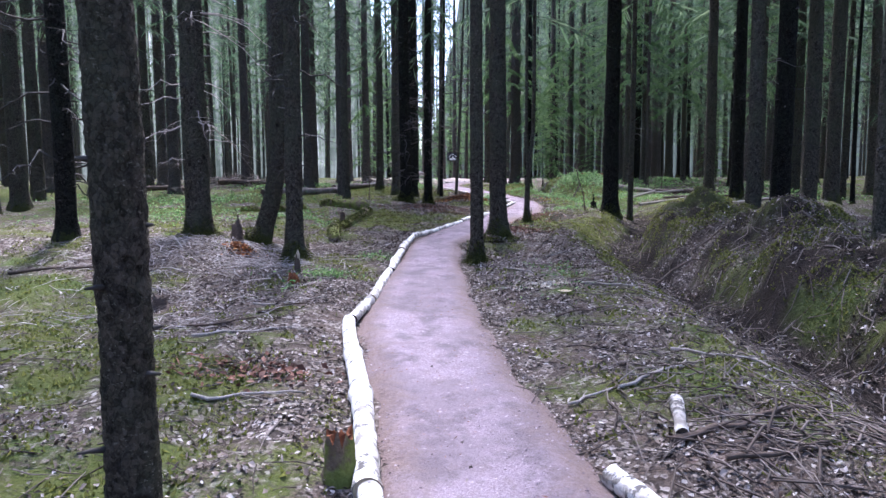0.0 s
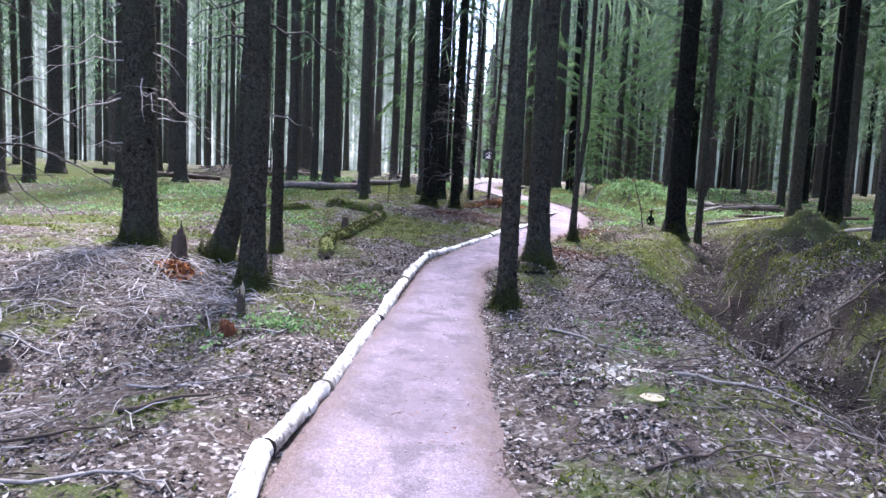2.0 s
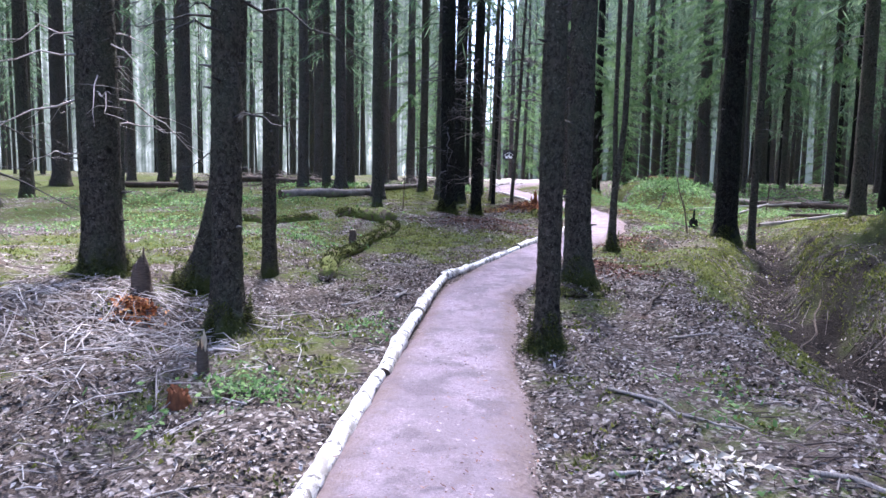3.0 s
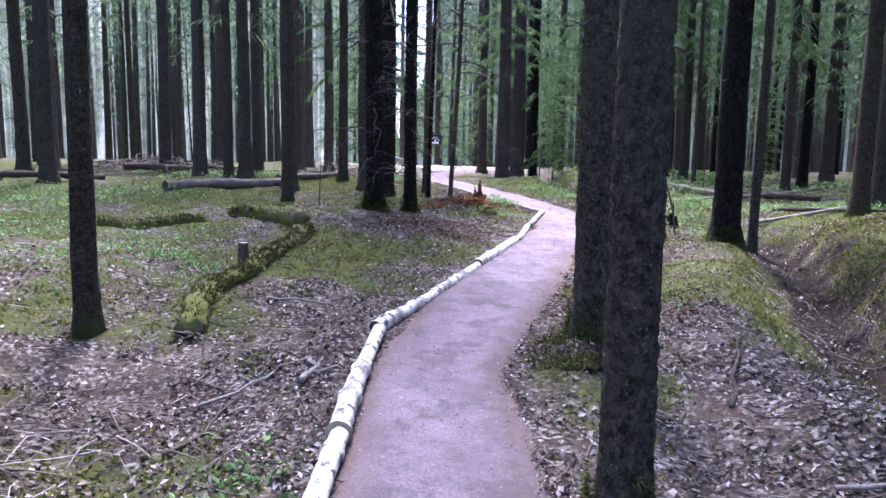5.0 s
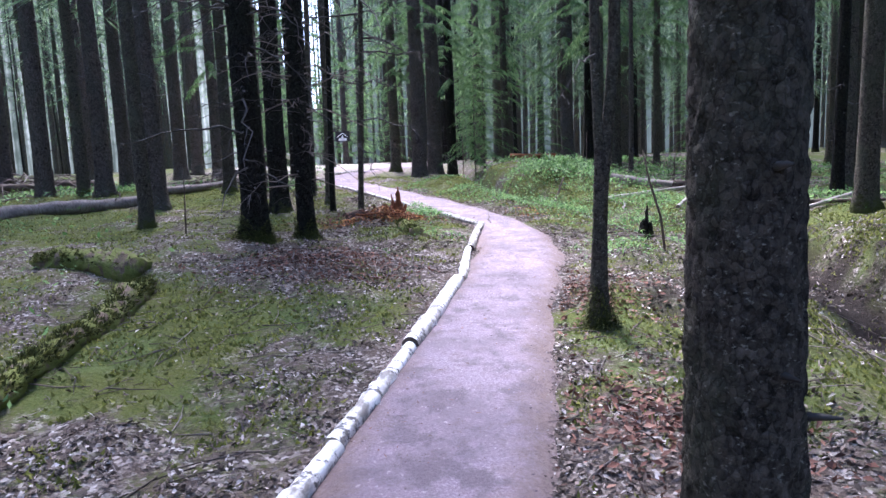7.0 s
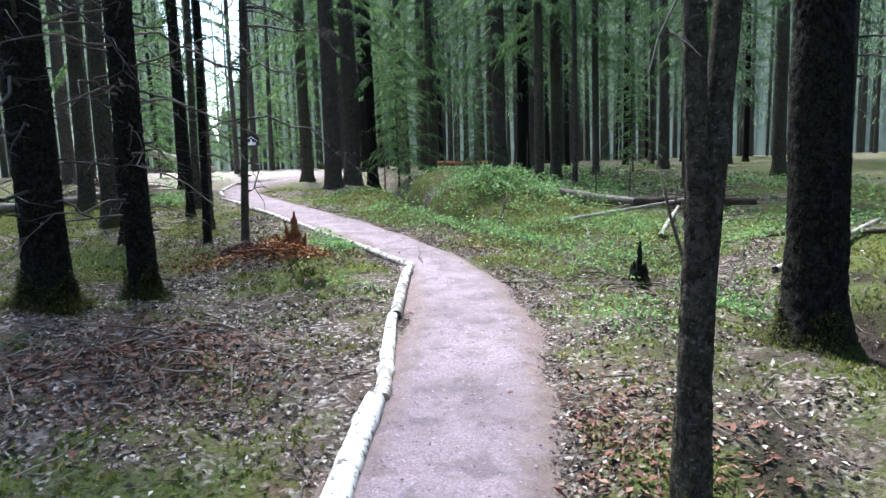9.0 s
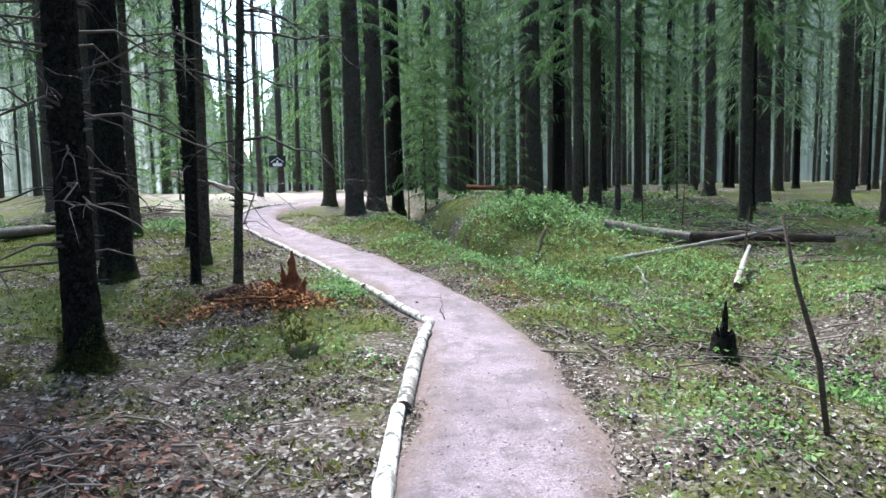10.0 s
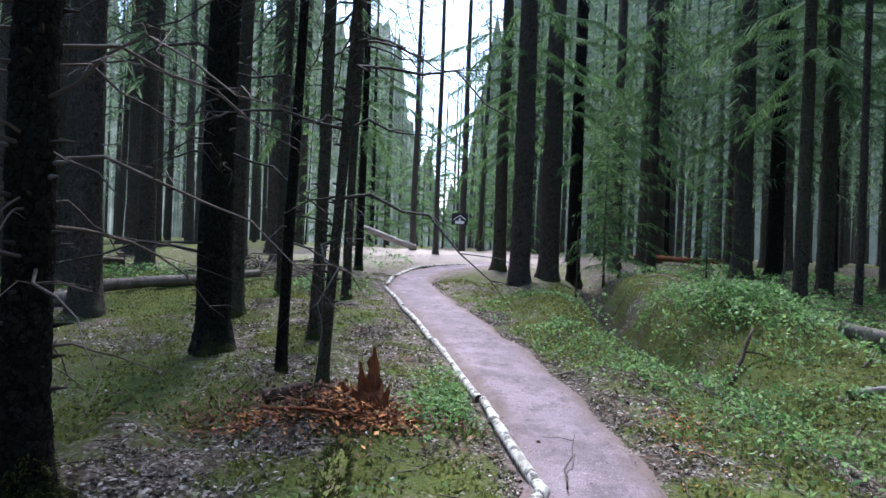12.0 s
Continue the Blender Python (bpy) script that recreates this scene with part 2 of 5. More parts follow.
MOSS_DARK = island_material("old_moss", (0.0, (0.022, 0.028, 0.007)), (0.6, (0.065, 0.074, 0.017)), (1.0, (0.16, 0.165, 0.042)), thin=0.3)
BILBERRY = island_material("bilberry_leaves", (0.0, (0.045, 0.10, 0.03)), (0.5, (0.135, 0.265, 0.075)), (1.0, (0.31, 0.46, 0.15)), rough=0.45, thin=0.5)
NEEDLES = island_material("spruce_needles", (0.0, (0.05, 0.09, 0.045)), (0.6, (0.12, 0.19, 0.10)), (1.0, (0.24, 0.32, 0.17)), rough=0.7, thin=0.5)
FRESH = island_material("fresh_spruce_needles", (0.0, (0.07, 0.13, 0.05)), (0.6, (0.125, 0.22, 0.08)), (1.0, (0.26, 0.37, 0.15)), rough=0.7, thin=0.5)

# ---- shape helpers ----
rng = np.random.default_rng(7)
TABLE = np.random.default_rng(3).random((256, 256))


def lattice(x, y):
    xi, yi = np.floor(x).astype(int), np.floor(y).astype(int)
    u, v = x - xi, y - yi
    u, v = u * u * (3 - 2 * u), v * v * (3 - 2 * v)
    a, b = TABLE[xi % 256, yi % 256], TABLE[(xi + 1) % 256, yi % 256]
    c, d = TABLE[xi % 256, (yi + 1) % 256], TABLE[(xi + 1) % 256, (yi + 1) % 256]
    return (a * (1 - u) + b * u) * (1 - v) + (c * (1 - u) + d * u) * v - 0.5


def fbm(x, y, scale, octaves=3, seed=0.0):
    total, amp = 0.0, 1.0
    for k in range(octaves):
        total = total + amp * lattice(x * scale + seed + 17.3 * k, y * scale + seed * 1.7 + 5.1 * k)
        scale, amp = scale * 2.1, amp * 0.5
    return total


# the walked path: y, centre x, half width
PATH_ROWS = [(-14, 1.0, 0.55), (-6, 0.75, 0.55), (-2, 0.5, 0.55), (0.5, 0.38, 0.55), (3, 0.2, 0.53), (5.7, -0.22, 0.57), (8.6, -0.2, 0.46), (11, -0.12, 0.42), (12.6, 0.43, 0.55), (14.4, 1.05, 0.56),
             (16, 1.75, 0.55), (17.4, 2.22, 0.56), (19, 2.52, 0.42), (21, 2.27, 0.48), (23.5, 1.75, 0.53), (25.5, 1.2, 0.55), (28.5, 0.42, 0.55), (31, 0.25, 0.48), (33.5, 0.6, 0.5), (36, 1.6, 0.7), (39, 3.5, 1.0)]
PY, PX, PW = (np.array(c, float) for c in zip(*PATH_ROWS))


def smooth_rows(y, values):
    acc = 0.0
    for d in (-0.6, -0.3, 0.0, 0.3, 0.6):
        acc = acc + np.interp(y + d, PY, values)
    return acc / 5


def bell(x, y, cx, cy, rx, ry):
    return np.exp(-((x - cx) / rx) ** 2 - ((y - cy) / ry) ** 2)


DITCH_Y = np.array([-12, 0, 5, 8, 11, 12.5, 14, 16, 18, 22, 24, 26, 30, 36], float)
DITCH_X = np.array([3.6, 3.3, 3.2, 3.15, 3.2, 3.55, 4.3, 5.0, 5.0, 4.4, 4.0, 4.1, 4.4, 4.8])
DITCH_D = np.array([0.38, 0.38, 0.42, 0.44, 0.42, 0.38, 0.38, 0.34, 0.12, 0.15, 0.5, 0.6, 0.5, 0.1])
SLOPE_Y = np.array([-300, -60, -5, 30, 45, 70, 900], float)
SLOPE_Z = np.array([-1.5, -1.5, -0.28, 1.70, 2.3, 2.5, 2.5])


def height(x, y):
    x, y = np.asarray(x, float), np.asarray(y, float)
    z = np.interp(y, SLOPE_Y, SLOPE_Z)
    off = np.abs(x - smooth_rows(y, PX)) - smooth_rows(y, PW)
    away = np.clip(off / 0.8, 0, 1)
    inside = (y > -14) & (y < 39)
    away = np.where(inside, away, 1.0)
    dx = x - np.interp(y, DITCH_Y, DITCH_X) + 0.12 * fbm(x, y, 1.2, 2, 3.0)
    ditch = np.where(dx < 0, np.exp(-(np.abs(dx) / np.where(y > 20, 0.36, 0.7)) ** 2.4), np.exp(-(np.abs(dx) / 0.42) ** 4)) * np.interp(y, DITCH_Y, DITCH_D, left=0, right=0)
    bank = np.interp(y, [-12, 0, 4, 12, 15, 17], [0.3, 0.4, 0.5, 0.5, 0.35, 0.0])
    crest = np.where(dx > 0, np.maximum(np.exp(-((dx - 1.5) / 0.8) ** 2), 0.66 * np.clip((dx - 0.3) / 0.45, 0, 1) * np.clip((8 - dx) / 4, 0, 1)), 0.0)
    bank = bank * crest * (1 + 1.0 * fbm(x, y, 1.1, 4, 9.0) + 0.4 * fbm(x, y, 2.6, 4, 19.0)) + 0.3 * bell(x, y, 7.6, 17.5, 2.0, 2.0)
    lumps = 0.24 * fbm(x, y, 1.9, 3, 71.0) + 0.12 * np.abs(fbm(x, y, 4.2, 2, 73.0))
    bank = bank + lumps * np.exp(-((dx - 1.7) / 1.4) ** 2) * (dx > 0.25) * np.clip((17.5 - y) / 2, 0, 1)
    lumps = 0.10 * fbm(x, y, 3.4, 3, 83.0) * np.exp(-((dx + 0.05) / 0.6) ** 2) * np.clip((19 - y) / 2, 0, 1)
    bank = bank + lumps
    lip = 0.10 * np.exp(-((dx + 1.0) / 0.5) ** 2) * np.interp(y, [4, 8, 14, 16], [0, 1, 1, 0])
    mounds = 0.30 * bell(x, y, 3.05, 25.6, 0.6, 2.6) + 0.42 * bell(x, y, 5.6, 25.0, 0.9, 1.6) + 0.35 * bell(x, y, 5.6, 29, 1.0, 2.2)
    mounds = mounds + 0.14 * bell(x, y, 0.95, 10.95, 0.5, 0.65) + 0.08 * bell(x, y, 0.6, 9.05, 0.35, 0.45) + 0.10 * bell(x, y, 0.9, 20.2, 0.9, 0.6)
    rough = 0.16 * fbm(x, y, 0.35, 3, 1.0) + 0.11 * fbm(x, y, 1.6, 4, 2.0)
    rise = np.clip((-x - 2.1) / 1.5, 0, 1)
    left = 0.30 * rise * rise * (3 - 2 * rise) * np.interp(y, [6.5, 9, 13, 17], [0, 1, 0.6, 0]) + 0.12 * bell(x, y, -1.6, 17.5, 1.3, 3.0)
    edge_drop = -0.03 * np.exp(-(off / 0.25) ** 2)
    return z - ditch + (bank + lip + mounds + left + rough * 1.0) * away + edge_drop * np.where(inside, 1, 0)


def at(x, y):
    return float(height(x, y))


class Heap:
    """Vertices and faces of one mesh to be."""

    def __init__(self):
        self.v, self.f, self.n, self.twigs = [], [], 0, []

    def add(self, verts, faces):
        k = self.n
        self.v.append(np.asarray(verts, float))
        self.f.extend([tuple(i + k for i in face) for face in faces])
        self.n += len(verts)

    def tube(self, points, radii, sides=8, cap=True, wobble=0.0, seed=0):
        p = np.asarray(points, float)
        r = np.asarray(radii, float)
        n = len(p)
        d = np.gradient(p, axis=0)
        d /= np.linalg.norm(d, axis=1)[:, None] + 1e-9
        ref = np.array([0.31, 0.17, 1.0]) if abs(d[:, 2]).mean() < 0.75 else np.array([1.0, 0.13, 0.05])
        a = np.cross(d, ref)
        a /= np.linalg.norm(a, axis=1)[:, None] + 1e-9
        b = np.cross(d, a)
        th = np.arange(sides) * 2 * np.pi / sides
        rr = np.repeat(r[:, None], sides, 1)
        if wobble:
            rr = rr * (1 + wobble * np.random.default_rng(seed).normal(size=rr.shape))
        v = p[:, None, :] + rr[:, :, None] * (np.cos(th)[None, :, None] * a[:, None, :] + np.sin(th)[None, :, None] * b[:, None, :])
        faces = []
        for i in range(n - 1):
            for j in range(sides):
                q = (j + 1) % sides
                faces.append((i * sides + j, i * sides + q, (i + 1) * sides + q, (i + 1) * sides + j))
        if cap:
            faces.append(tuple(range(sides))[::-1])
            faces.append(tuple((n - 1) * sides + j for j in range(sides)))
        self.add(v.reshape(-1, 3), faces)

    def mesh(self, name, material, smooth=True):
        me = bpy.data.meshes.new(name)
        verts = np.concatenate(self.v)
        me.from_pydata(verts.tolist(), [], self.f)
        me.materials.append(material)
        if smooth:
            me.polygons.foreach_set("use_smooth", [True] * len(me.polygons))
        me.update()
        return me


def part(name, heap, material, parent, label="", smooth=True):
    me = heap if isinstance(heap, bpy.types.Mesh) else heap.mesh(name, material, smooth)
    ob = new(name, me)
    ob.parent = parent
    if label:
        ob["label"] = label
    return ob


def thing(name, place, label, category, group="", turn=0.0, kind=""):
    ob = new(name)
    ob.empty_display_size = 0.2
    ob.matrix_world = pose(*place, 0, 0, turn)
    return tagged(ob, label, category, group, kind)


def solid(name, heap, material, place, label, category, group="", kind="", smooth=True, turn=0.0):
    ob = new(name, heap.mesh(name, material, smooth))
    ob.matrix_world = pose(*place, 0, 0, turn)
    return tagged(ob, label, category, group, kind)


# ---- ground and path ----
def lines(lo, hi, step, far, grow=1.16):
    inner = list(np.arange(lo, hi, step))
    out, d, s = [], hi, step
    while d < far:
        out.append(d)
        s *= grow
        d += s
    low, d, s = [], lo - step, step
    while d > -far:
        low.append(d)
        s *= grow
        d -= s
    return np.array(low[::-1] + inner + out)


GX, GY = lines(-5.0, 7.5, 0.07, 420), lines(-1.0, 30.0, 0.08, 420)
XX, YY = np.meshgrid(GX, GY)
ZZ = height(XX, YY)
near_band = np.clip(1 - np.abs(XX - 1) / 14, 0, 1)
off_path = np.abs(XX - smooth_rows(YY, PX)) - smooth_rows(YY, PW)
fine = np.clip(off_path / 0.3, 0, 1)
ZZ = ZZ + 0.035 * fbm(XX, YY, 6.0, 2, 11.0) * fine * near_band


def cover(x, y):
    """How mossy, bare or painted shade-dark, and sandy the floor is at each place."""
    away = np.clip(np.abs(x - smooth_rows(y, PX)) - smooth_rows(y, PW), 0, 9)
    dx = x - np.interp(y, DITCH_Y, DITCH_X)
    m = 0.46 + 0.55 * fbm(x, y, 0.6, 2, 21.0) + 0.9 * fbm(x, y, 1.9, 4, 25.0)
    m += 0.5 * np.exp(-((dx - 1.6) / 1.3) ** 2) * (y < 18) + 0.2 * bell(x, y, 2.7, 14.6, 0.7, 1.0) + 0.6 * np.exp(-((dx + 0.72) / 0.24) ** 2) * (y > 6.5)
    m += 0.40 * bell(x, y, 3.0, 25.5, 1.0, 3.0) + 0.5 * bell(x, y, 5.7, 25, 1.8, 3)
    m += 0.18 * np.clip((-x - 1.2) / 2, 0, 1) * np.clip((y - 10.5) / 3, 0, 1) + 0.22 * (y > 19) + 0.6 * bell(x, y, -4.2, 6.2, 1.3, 1.2)
    m += 0.45 * bell(x, y, 2.5, 12.9, 0.9, 1.6) + 0.55 * bell(x, y, -0.9, 14.2, 1.2, 1.6)
    m -= 0.4 * bell(x, y, 4.6, 18.1, 1.0, 0.9) + 0.5 * bell(x, y, 1.8, 10.3, 0.6, 2.2) + 0.35 * bell(x, y, -0.9, 12.6, 0.8, 2.2)
    # first term thins the moss where pale twigs stand in for a sun patch
    m -= 0.12 * bell(x, y, -2.6, 5.4, 1.6, 1.5) + 0.45 * bell(x, y, -2.9, 8.7, 1.3, 1.2) + 0.25 * bell(x, y, 1.6, 5, 1.2, 3) + 0.3 * bell(x, y, 0, 16.5, 1.2, 1.2) + 0.4 * bell(x, y, 0.9, 20.3, 1.0, 0.7)
    m -= 0.5 * np.exp(-away / 0.25)
    # bank terms mix real soil with painted shade of the trees over it
    s = np.clip(1.0 * np.clip(4 * fbm(x, y, 1.3, 4, 61.0) + 0.45, 0, 1) * np.exp(-((dx - 1.2) / 0.8) ** 2) * (y < 14) + 1.15 * np.exp(-(np.abs(dx + 0.02) / 0.30) ** 4) * (y < 17) + 1.0 * np.exp(-(np.abs(dx) / 0.3) ** 4) * (y > 22.5) * (y < 32) - 0.15, 0, 1)
    s = np.clip(s + 0.6 * np.exp(-((dx - 1.5) / 1.3) ** 2) * (y < 17) * np.clip(0.3 + 2.2 * fbm(x, y, 2.4, 3, 37.0), 0, 1) + 0.5 * bell(x, y, 3.4, 15.2, 0.9, 1.2) * np.clip(0.5 + 2 * fbm(x, y, 2.0, 3, 33.0), 0, 1) + 0.9 * bell(x, y, 0.78, 11.0, 0.4, 0.55) + 0.6 * bell(x, y, 0.5, 8.95, 0.28, 0.35), 0, 1)
    s = np.clip(s + 0.9 * np.exp(-((dx - 0.55) / 0.4) ** 2) * (y < 17) * np.clip(0.35 + 2.6 * fbm(x, y, 3.4, 3, 39.0), 0, 1), 0, 1)
    # painted shade: undercut hollows, tree shadow at (-1.9, 10.3), canopy at (2.9, 13.4)
    s = np.clip(s + 1.0 * np.exp(-((dx - 0.5) / 0.38) ** 2) * np.exp(-((y - 5.5) / 4.5) ** 4) * np.clip(0.15 + 3.2 * fbm(x, y, 2.3, 3, 35.0), 0, 1) + 0.5 * (bell(x, y, -1.9, 10.3, 1.3, 1.2) + 1.3 * bell(x, y, 2.3, 14.6, 0.7, 0.9) + 0.9 * bell(x, y, 2.9, 13.4, 0.9, 1.5) + bell(x, y, 4.6, 18.1, 0.9, 0.8)) * np.clip(0.45 + 2.4 * fbm(x, y, 2.8, 3, 51.0), 0, 1), 0, 1)
    c = np.clip(1.5 * bell(x, y, 0.6, 43, 4.2, 7.0) * (1 + 1.2 * fbm(x, y, 0.4, 3, 77.0)), 0, 1)
    return np.clip(m - 0.9 * c - 0.12 * np.clip((y - 29) / 6, 0, 1), 0, 1), s, c


MOSS, SOIL_AND_SHADE, SAND = cover(XX, YY)


def grid_mesh(name, xs, ys, zs, material, layers):
    rows, cols = xs.shape
    me = bpy.data.meshes.new(name)
    k = np.arange(rows * cols).reshape(rows, cols)
    quads = np.stack([k[:-1, :-1], k[:-1, 1:], k[1:, 1:], k[1:, :-1]], -1).reshape(-1, 4)
    me.from_pydata(np.stack([xs, ys, zs], -1).reshape(-1, 3).tolist(), [], quads.tolist())
    me.polygons.foreach_set("use_smooth", [True] * len(me.polygons))
    for key, values in layers.items():
        a = me.attributes.new(key, "FLOAT", "POINT")
        a.data.foreach_set("value", values.reshape(-1).astype(np.float32))
    me.materials.append(material)
    me.update()
    return me


ground = new("ground", grid_mesh("ground", XX, YY, ZZ, GROUND, {"moss": np.clip(MOSS, 0, 1), "soil_and_shade": SOIL_AND_SHADE, "sand": SAND}))
tagged(ground, "forest floor of leaf litter, moss, dark soil and painted-in shade", "ground", kind="structure")

path_t = np.arange(-13.5, 38.5, 0.10)
path_s = np.linspace(-1.12, 1.12, 27)
TT, SS = np.meshgrid(path_t, path_s, indexing="ij")
centre, half = smooth_rows(TT, PX), smooth_rows(TT, PW)
slope = np.gradient(smooth_rows(path_t, PX), path_t)[:, None]
norm = np.sqrt(1 + slope ** 2)
hw = half / np.sqrt(norm) * (1 + 0.22 * fbm(TT, np.sign(SS) * 3, 1.3, 3, 31.0))
PXX, PYY = centre + SS * hw / norm, TT - SS * hw * slope / norm
PZZ = np.interp(PYY, SLOPE_Y, SLOPE_Z) + 0.022 - 0.075 * np.clip(np.abs(SS) - 0.72, 0, 1) / 0.4 + 0.022 * fbm(PXX, PYY, 1.5, 3, 41.0) + 0.008 * fbm(PXX, PYY, 7, 2, 43.0)
path = new("path", grid_mesh("path", PXX, PYY, PZZ, PATH_MAT, {"edge": np.abs(SS)}))
tagged(path, "trodden pinkish grey gravel footpath through the wood", "path", kind="structure")

# ---- trees ----


def trunk_heap(radius, tall, bend=(0, 0), sabre=(0, 0), sides=20, seed=0, flare=0.55, top=0.25, detail=1.0):
    """A tapered trunk with root flare, standing at the origin."""
    r = np.random.default_rng(seed)
    zs = np.array([-0.35, -0.05, 0.04, 0.10, 0.18, 0.28, 0.42, 0.6, 0.85, 1.15] + list(np.arange(1.5, 7, 0.5 / detail)) + list(np.linspace(7, tall, 9)))
    carved = detail > 2
    if carved:
        sides = 84
        zs = np.concatenate([[-0.35, -0.08], np.arange(-0.02, 3.8, 0.022), np.arange(3.9, 7, 0.4), np.linspace(7.2, tall, 8)])
    zs = zs[zs <= tall]
    th = np.pi / 2 + np.arange(sides) * 2 * np.pi / sides
    u = np.arange(sides) / sides * 2 * np.pi * radius + 3.7 * seed
    lobes = sum(a * np.cos(k * (th - p)) for k, a, p in ((2, 0.3, r.random() * 6), (3, 0.45, r.random() * 6), (5, 0.35, r.random() * 6)))
    heap = Heap()
    rings = []
    for z in zs:
        zz = max(z, 0)
        base = radius * (1 - (1 - top) * (zz / tall) ** 1.1)
        spread = flare * math.exp(-zz / (0.12 + radius * 0.5))
        rad = base * (1 + spread * (0.75 + 0.65 * lobes)) * (1 if carved else 1 + 0.035 * r.normal(size=sides))
        if carved:
            v = np.full(sides, z)
            plates = np.clip(np.abs(fbm(u, v, 17.0, 2, 5.0)) * 5, 0, 1)
            rad = rad * (1 + 0.10 * fbm(u, v, 2.2, 3, 9.0)) + min(0.010, 0.07 * radius) * (plates - 0.6) + 0.008 * fbm(u, v * 1.4, 42.0, 2, 13.0)
        cx = bend[0] * zz + sabre[0] * (1 - math.exp(-zz / 0.9)) + 0.012 * math.sin(zz * 0.9 + seed)
        cy = bend[1] * zz + sabre[1] * (1 - math.exp(-zz / 0.9)) + 0.012 * math.cos(zz * 0.7 + seed)
        rings.append(np.stack([cx + rad * np.cos(th), cy + rad * np.sin(th), np.full(sides, z)], -1))
    faces = []
    for i in range(len(zs) - 1):
        for j in range(sides):
            q = (j + 1) % sides
            faces.append((i * sides + j, i * sides + q, (i + 1) * sides + q, (i + 1) * sides + j))
    faces.append(tuple((len(zs) - 1) * sides + j for j in range(sides)))
    heap.add(np.concatenate(rings), faces)
    return heap


def limb(start, azimuth, length, rise, droop, steps=6, crook=0.04, r=None):
    """Points of a branch that leaves at an azimuth and droops."""
    t = np.linspace(0, 1, steps)
    out = length * t
    d = np.array([math.cos(azimuth), math.sin(azimuth), 0])
    side = np.array([-d[1], d[0], 0])
    z = length * (rise * t - droop * t ** 2)
    p = np.asarray(start)[None, :] + out[:, None] * d + z[:, None] * np.array([0, 0, 1])
    if r is not None:
        p[1:] += (r.normal(size=(steps - 1, 1)) * side + r.normal(size=(steps - 1, 1)) * np.array([0, 0, 1])) * crook * length
    return p


def dead_branches(radius, count, low, high, reach, seed, thick=1.0):
    """Bare twiggy branches of the lower trunk, each a heap, and a heap of short stubs."""
    r = np.random.default_rng(seed)
    heaps = []
    for k in range(count):
        heap = Heap()
        z = low + (high - low) * r.random() ** 0.8
        az = r.random() * 6.283
        length = reach * (0.25 + 0.75 * r.random() ** 1.5)
        base = np.array([math.cos(az) * radius * 0.8, math.sin(az) * radius * 0.8, z])
        p = limb(base, az, length, 0.15 * r.normal(), 0.25 + 0.35 * r.random(), 7, 0.03, r)
        heap.tube(p, np.linspace(0.006 + 0.004 * length, 0.0015, 7) * thick, 4, False)
        heap.twigs = []
        for _ in range(int(1 + 4 * length)):
            i = r.integers(1, 6)
            q = limb(p[i], az + r.choice([-1, 1]) * (0.4 + 0.6 * r.random()), length * (0.12 + 0.3 * r.random()), 0.1 * r.normal(), 0.3, 4, 0.05, r)
            small = Heap()
            small.tube(q, np.linspace(0.004, 0.0012, 4) * thick, 3, False)
            heap.twigs.append(small)
        heaps.append(heap)
    stubs = Heap()
    for k in range(count + 6):
        z, az = 0.5 + high * r.random(), r.random() * 6.283
        base = np.array([math.cos(az) * radius * 0.85, math.sin(az) * radius * 0.85, z])
        p = limb(base, az, 0.03 + 0.06 * r.random() + radius * 0.15, 0.2, 0.1, 3)
        stubs.tube(p, [0.014, 0.010, 0.004], 5, True)
    return heaps, stubs


def join(heaps):
    whole = Heap()
    for h in heaps:
        for piece in (h, *h.twigs):
            whole.add(np.concatenate(piece.v), piece.f)
    return whole


def leaning(heap, bend, sabre):
    """Moves branch vertices with the lean of their trunk."""
    heap.v = [v + np.stack([bend[0] * v[:, 2] + sabre[0] * (1 - np.exp(-v[:, 2] / 0.9)), bend[1] * v[:, 2] + sabre[1] * (1 - np.exp(-v[:, 2] / 0.9)), v[:, 2] * 0], -1) for v in heap.v]


def frond_strip(heap, p, width, count, r, length, sag):
    """Needle sprays hanging along the branch p."""
    n = len(p)
    t = r.random(count) * (n - 1.001)
    i = t.astype(int)
    base = p[i] + (p[i + 1] - p[i]) * (t - i)[:, None]
    d = p[i + 1] - p[i]
    d /= np.linalg.norm(d, axis=1)[:, None]
    side = np.stack([-d[:, 1], d[:, 0], np.zeros(count)], -1)
    s = r.choice([-1.0, 1.0], count)[:, None]
    way = d * 0.6 + side * s * (0.5 + 0.6 * r.random((count, 1))) + np.array([0, 0, -1]) * (sag * (0.4 + r.random((count, 1))))
    way /= np.linalg.norm(way, axis=1)[:, None]
    ln = length * (0.5 + r.random((count, 1)))
    across = np.cross(way, r.normal(size=(count, 3)))
    across /= np.linalg.norm(across, axis=1)[:, None] + 1e-9
    w = width * (0.6 + 0.8 * r.random((count, 1)))
    v = np.stack([base, base + way * ln * 0.45 + across * w, base + way * ln, base + way * ln * 0.45 - across * w], 1).reshape(-1, 3)
    heap.add(v, [(4 * k, 4 * k + 1, 4 * k + 2, 4 * k + 3) for k in range(count)])


def crown_heap(low, tall, reach, branches, per, seed, width=0.03, length=0.4, sag=0.7):
    r = np.random.default_rng(seed)
    heap = Heap()
    for k in range(branches):
        f = (k + r.random()) / branches
        z = low + (tall - low) * f
        ln = reach * (1 - f) ** 0.75 * (0.6 + 0.6 * r.random()) * min(1, 0.45 + 3.0 * f) + 0.15
        az = k * 2.4 + r.normal() * 0.4
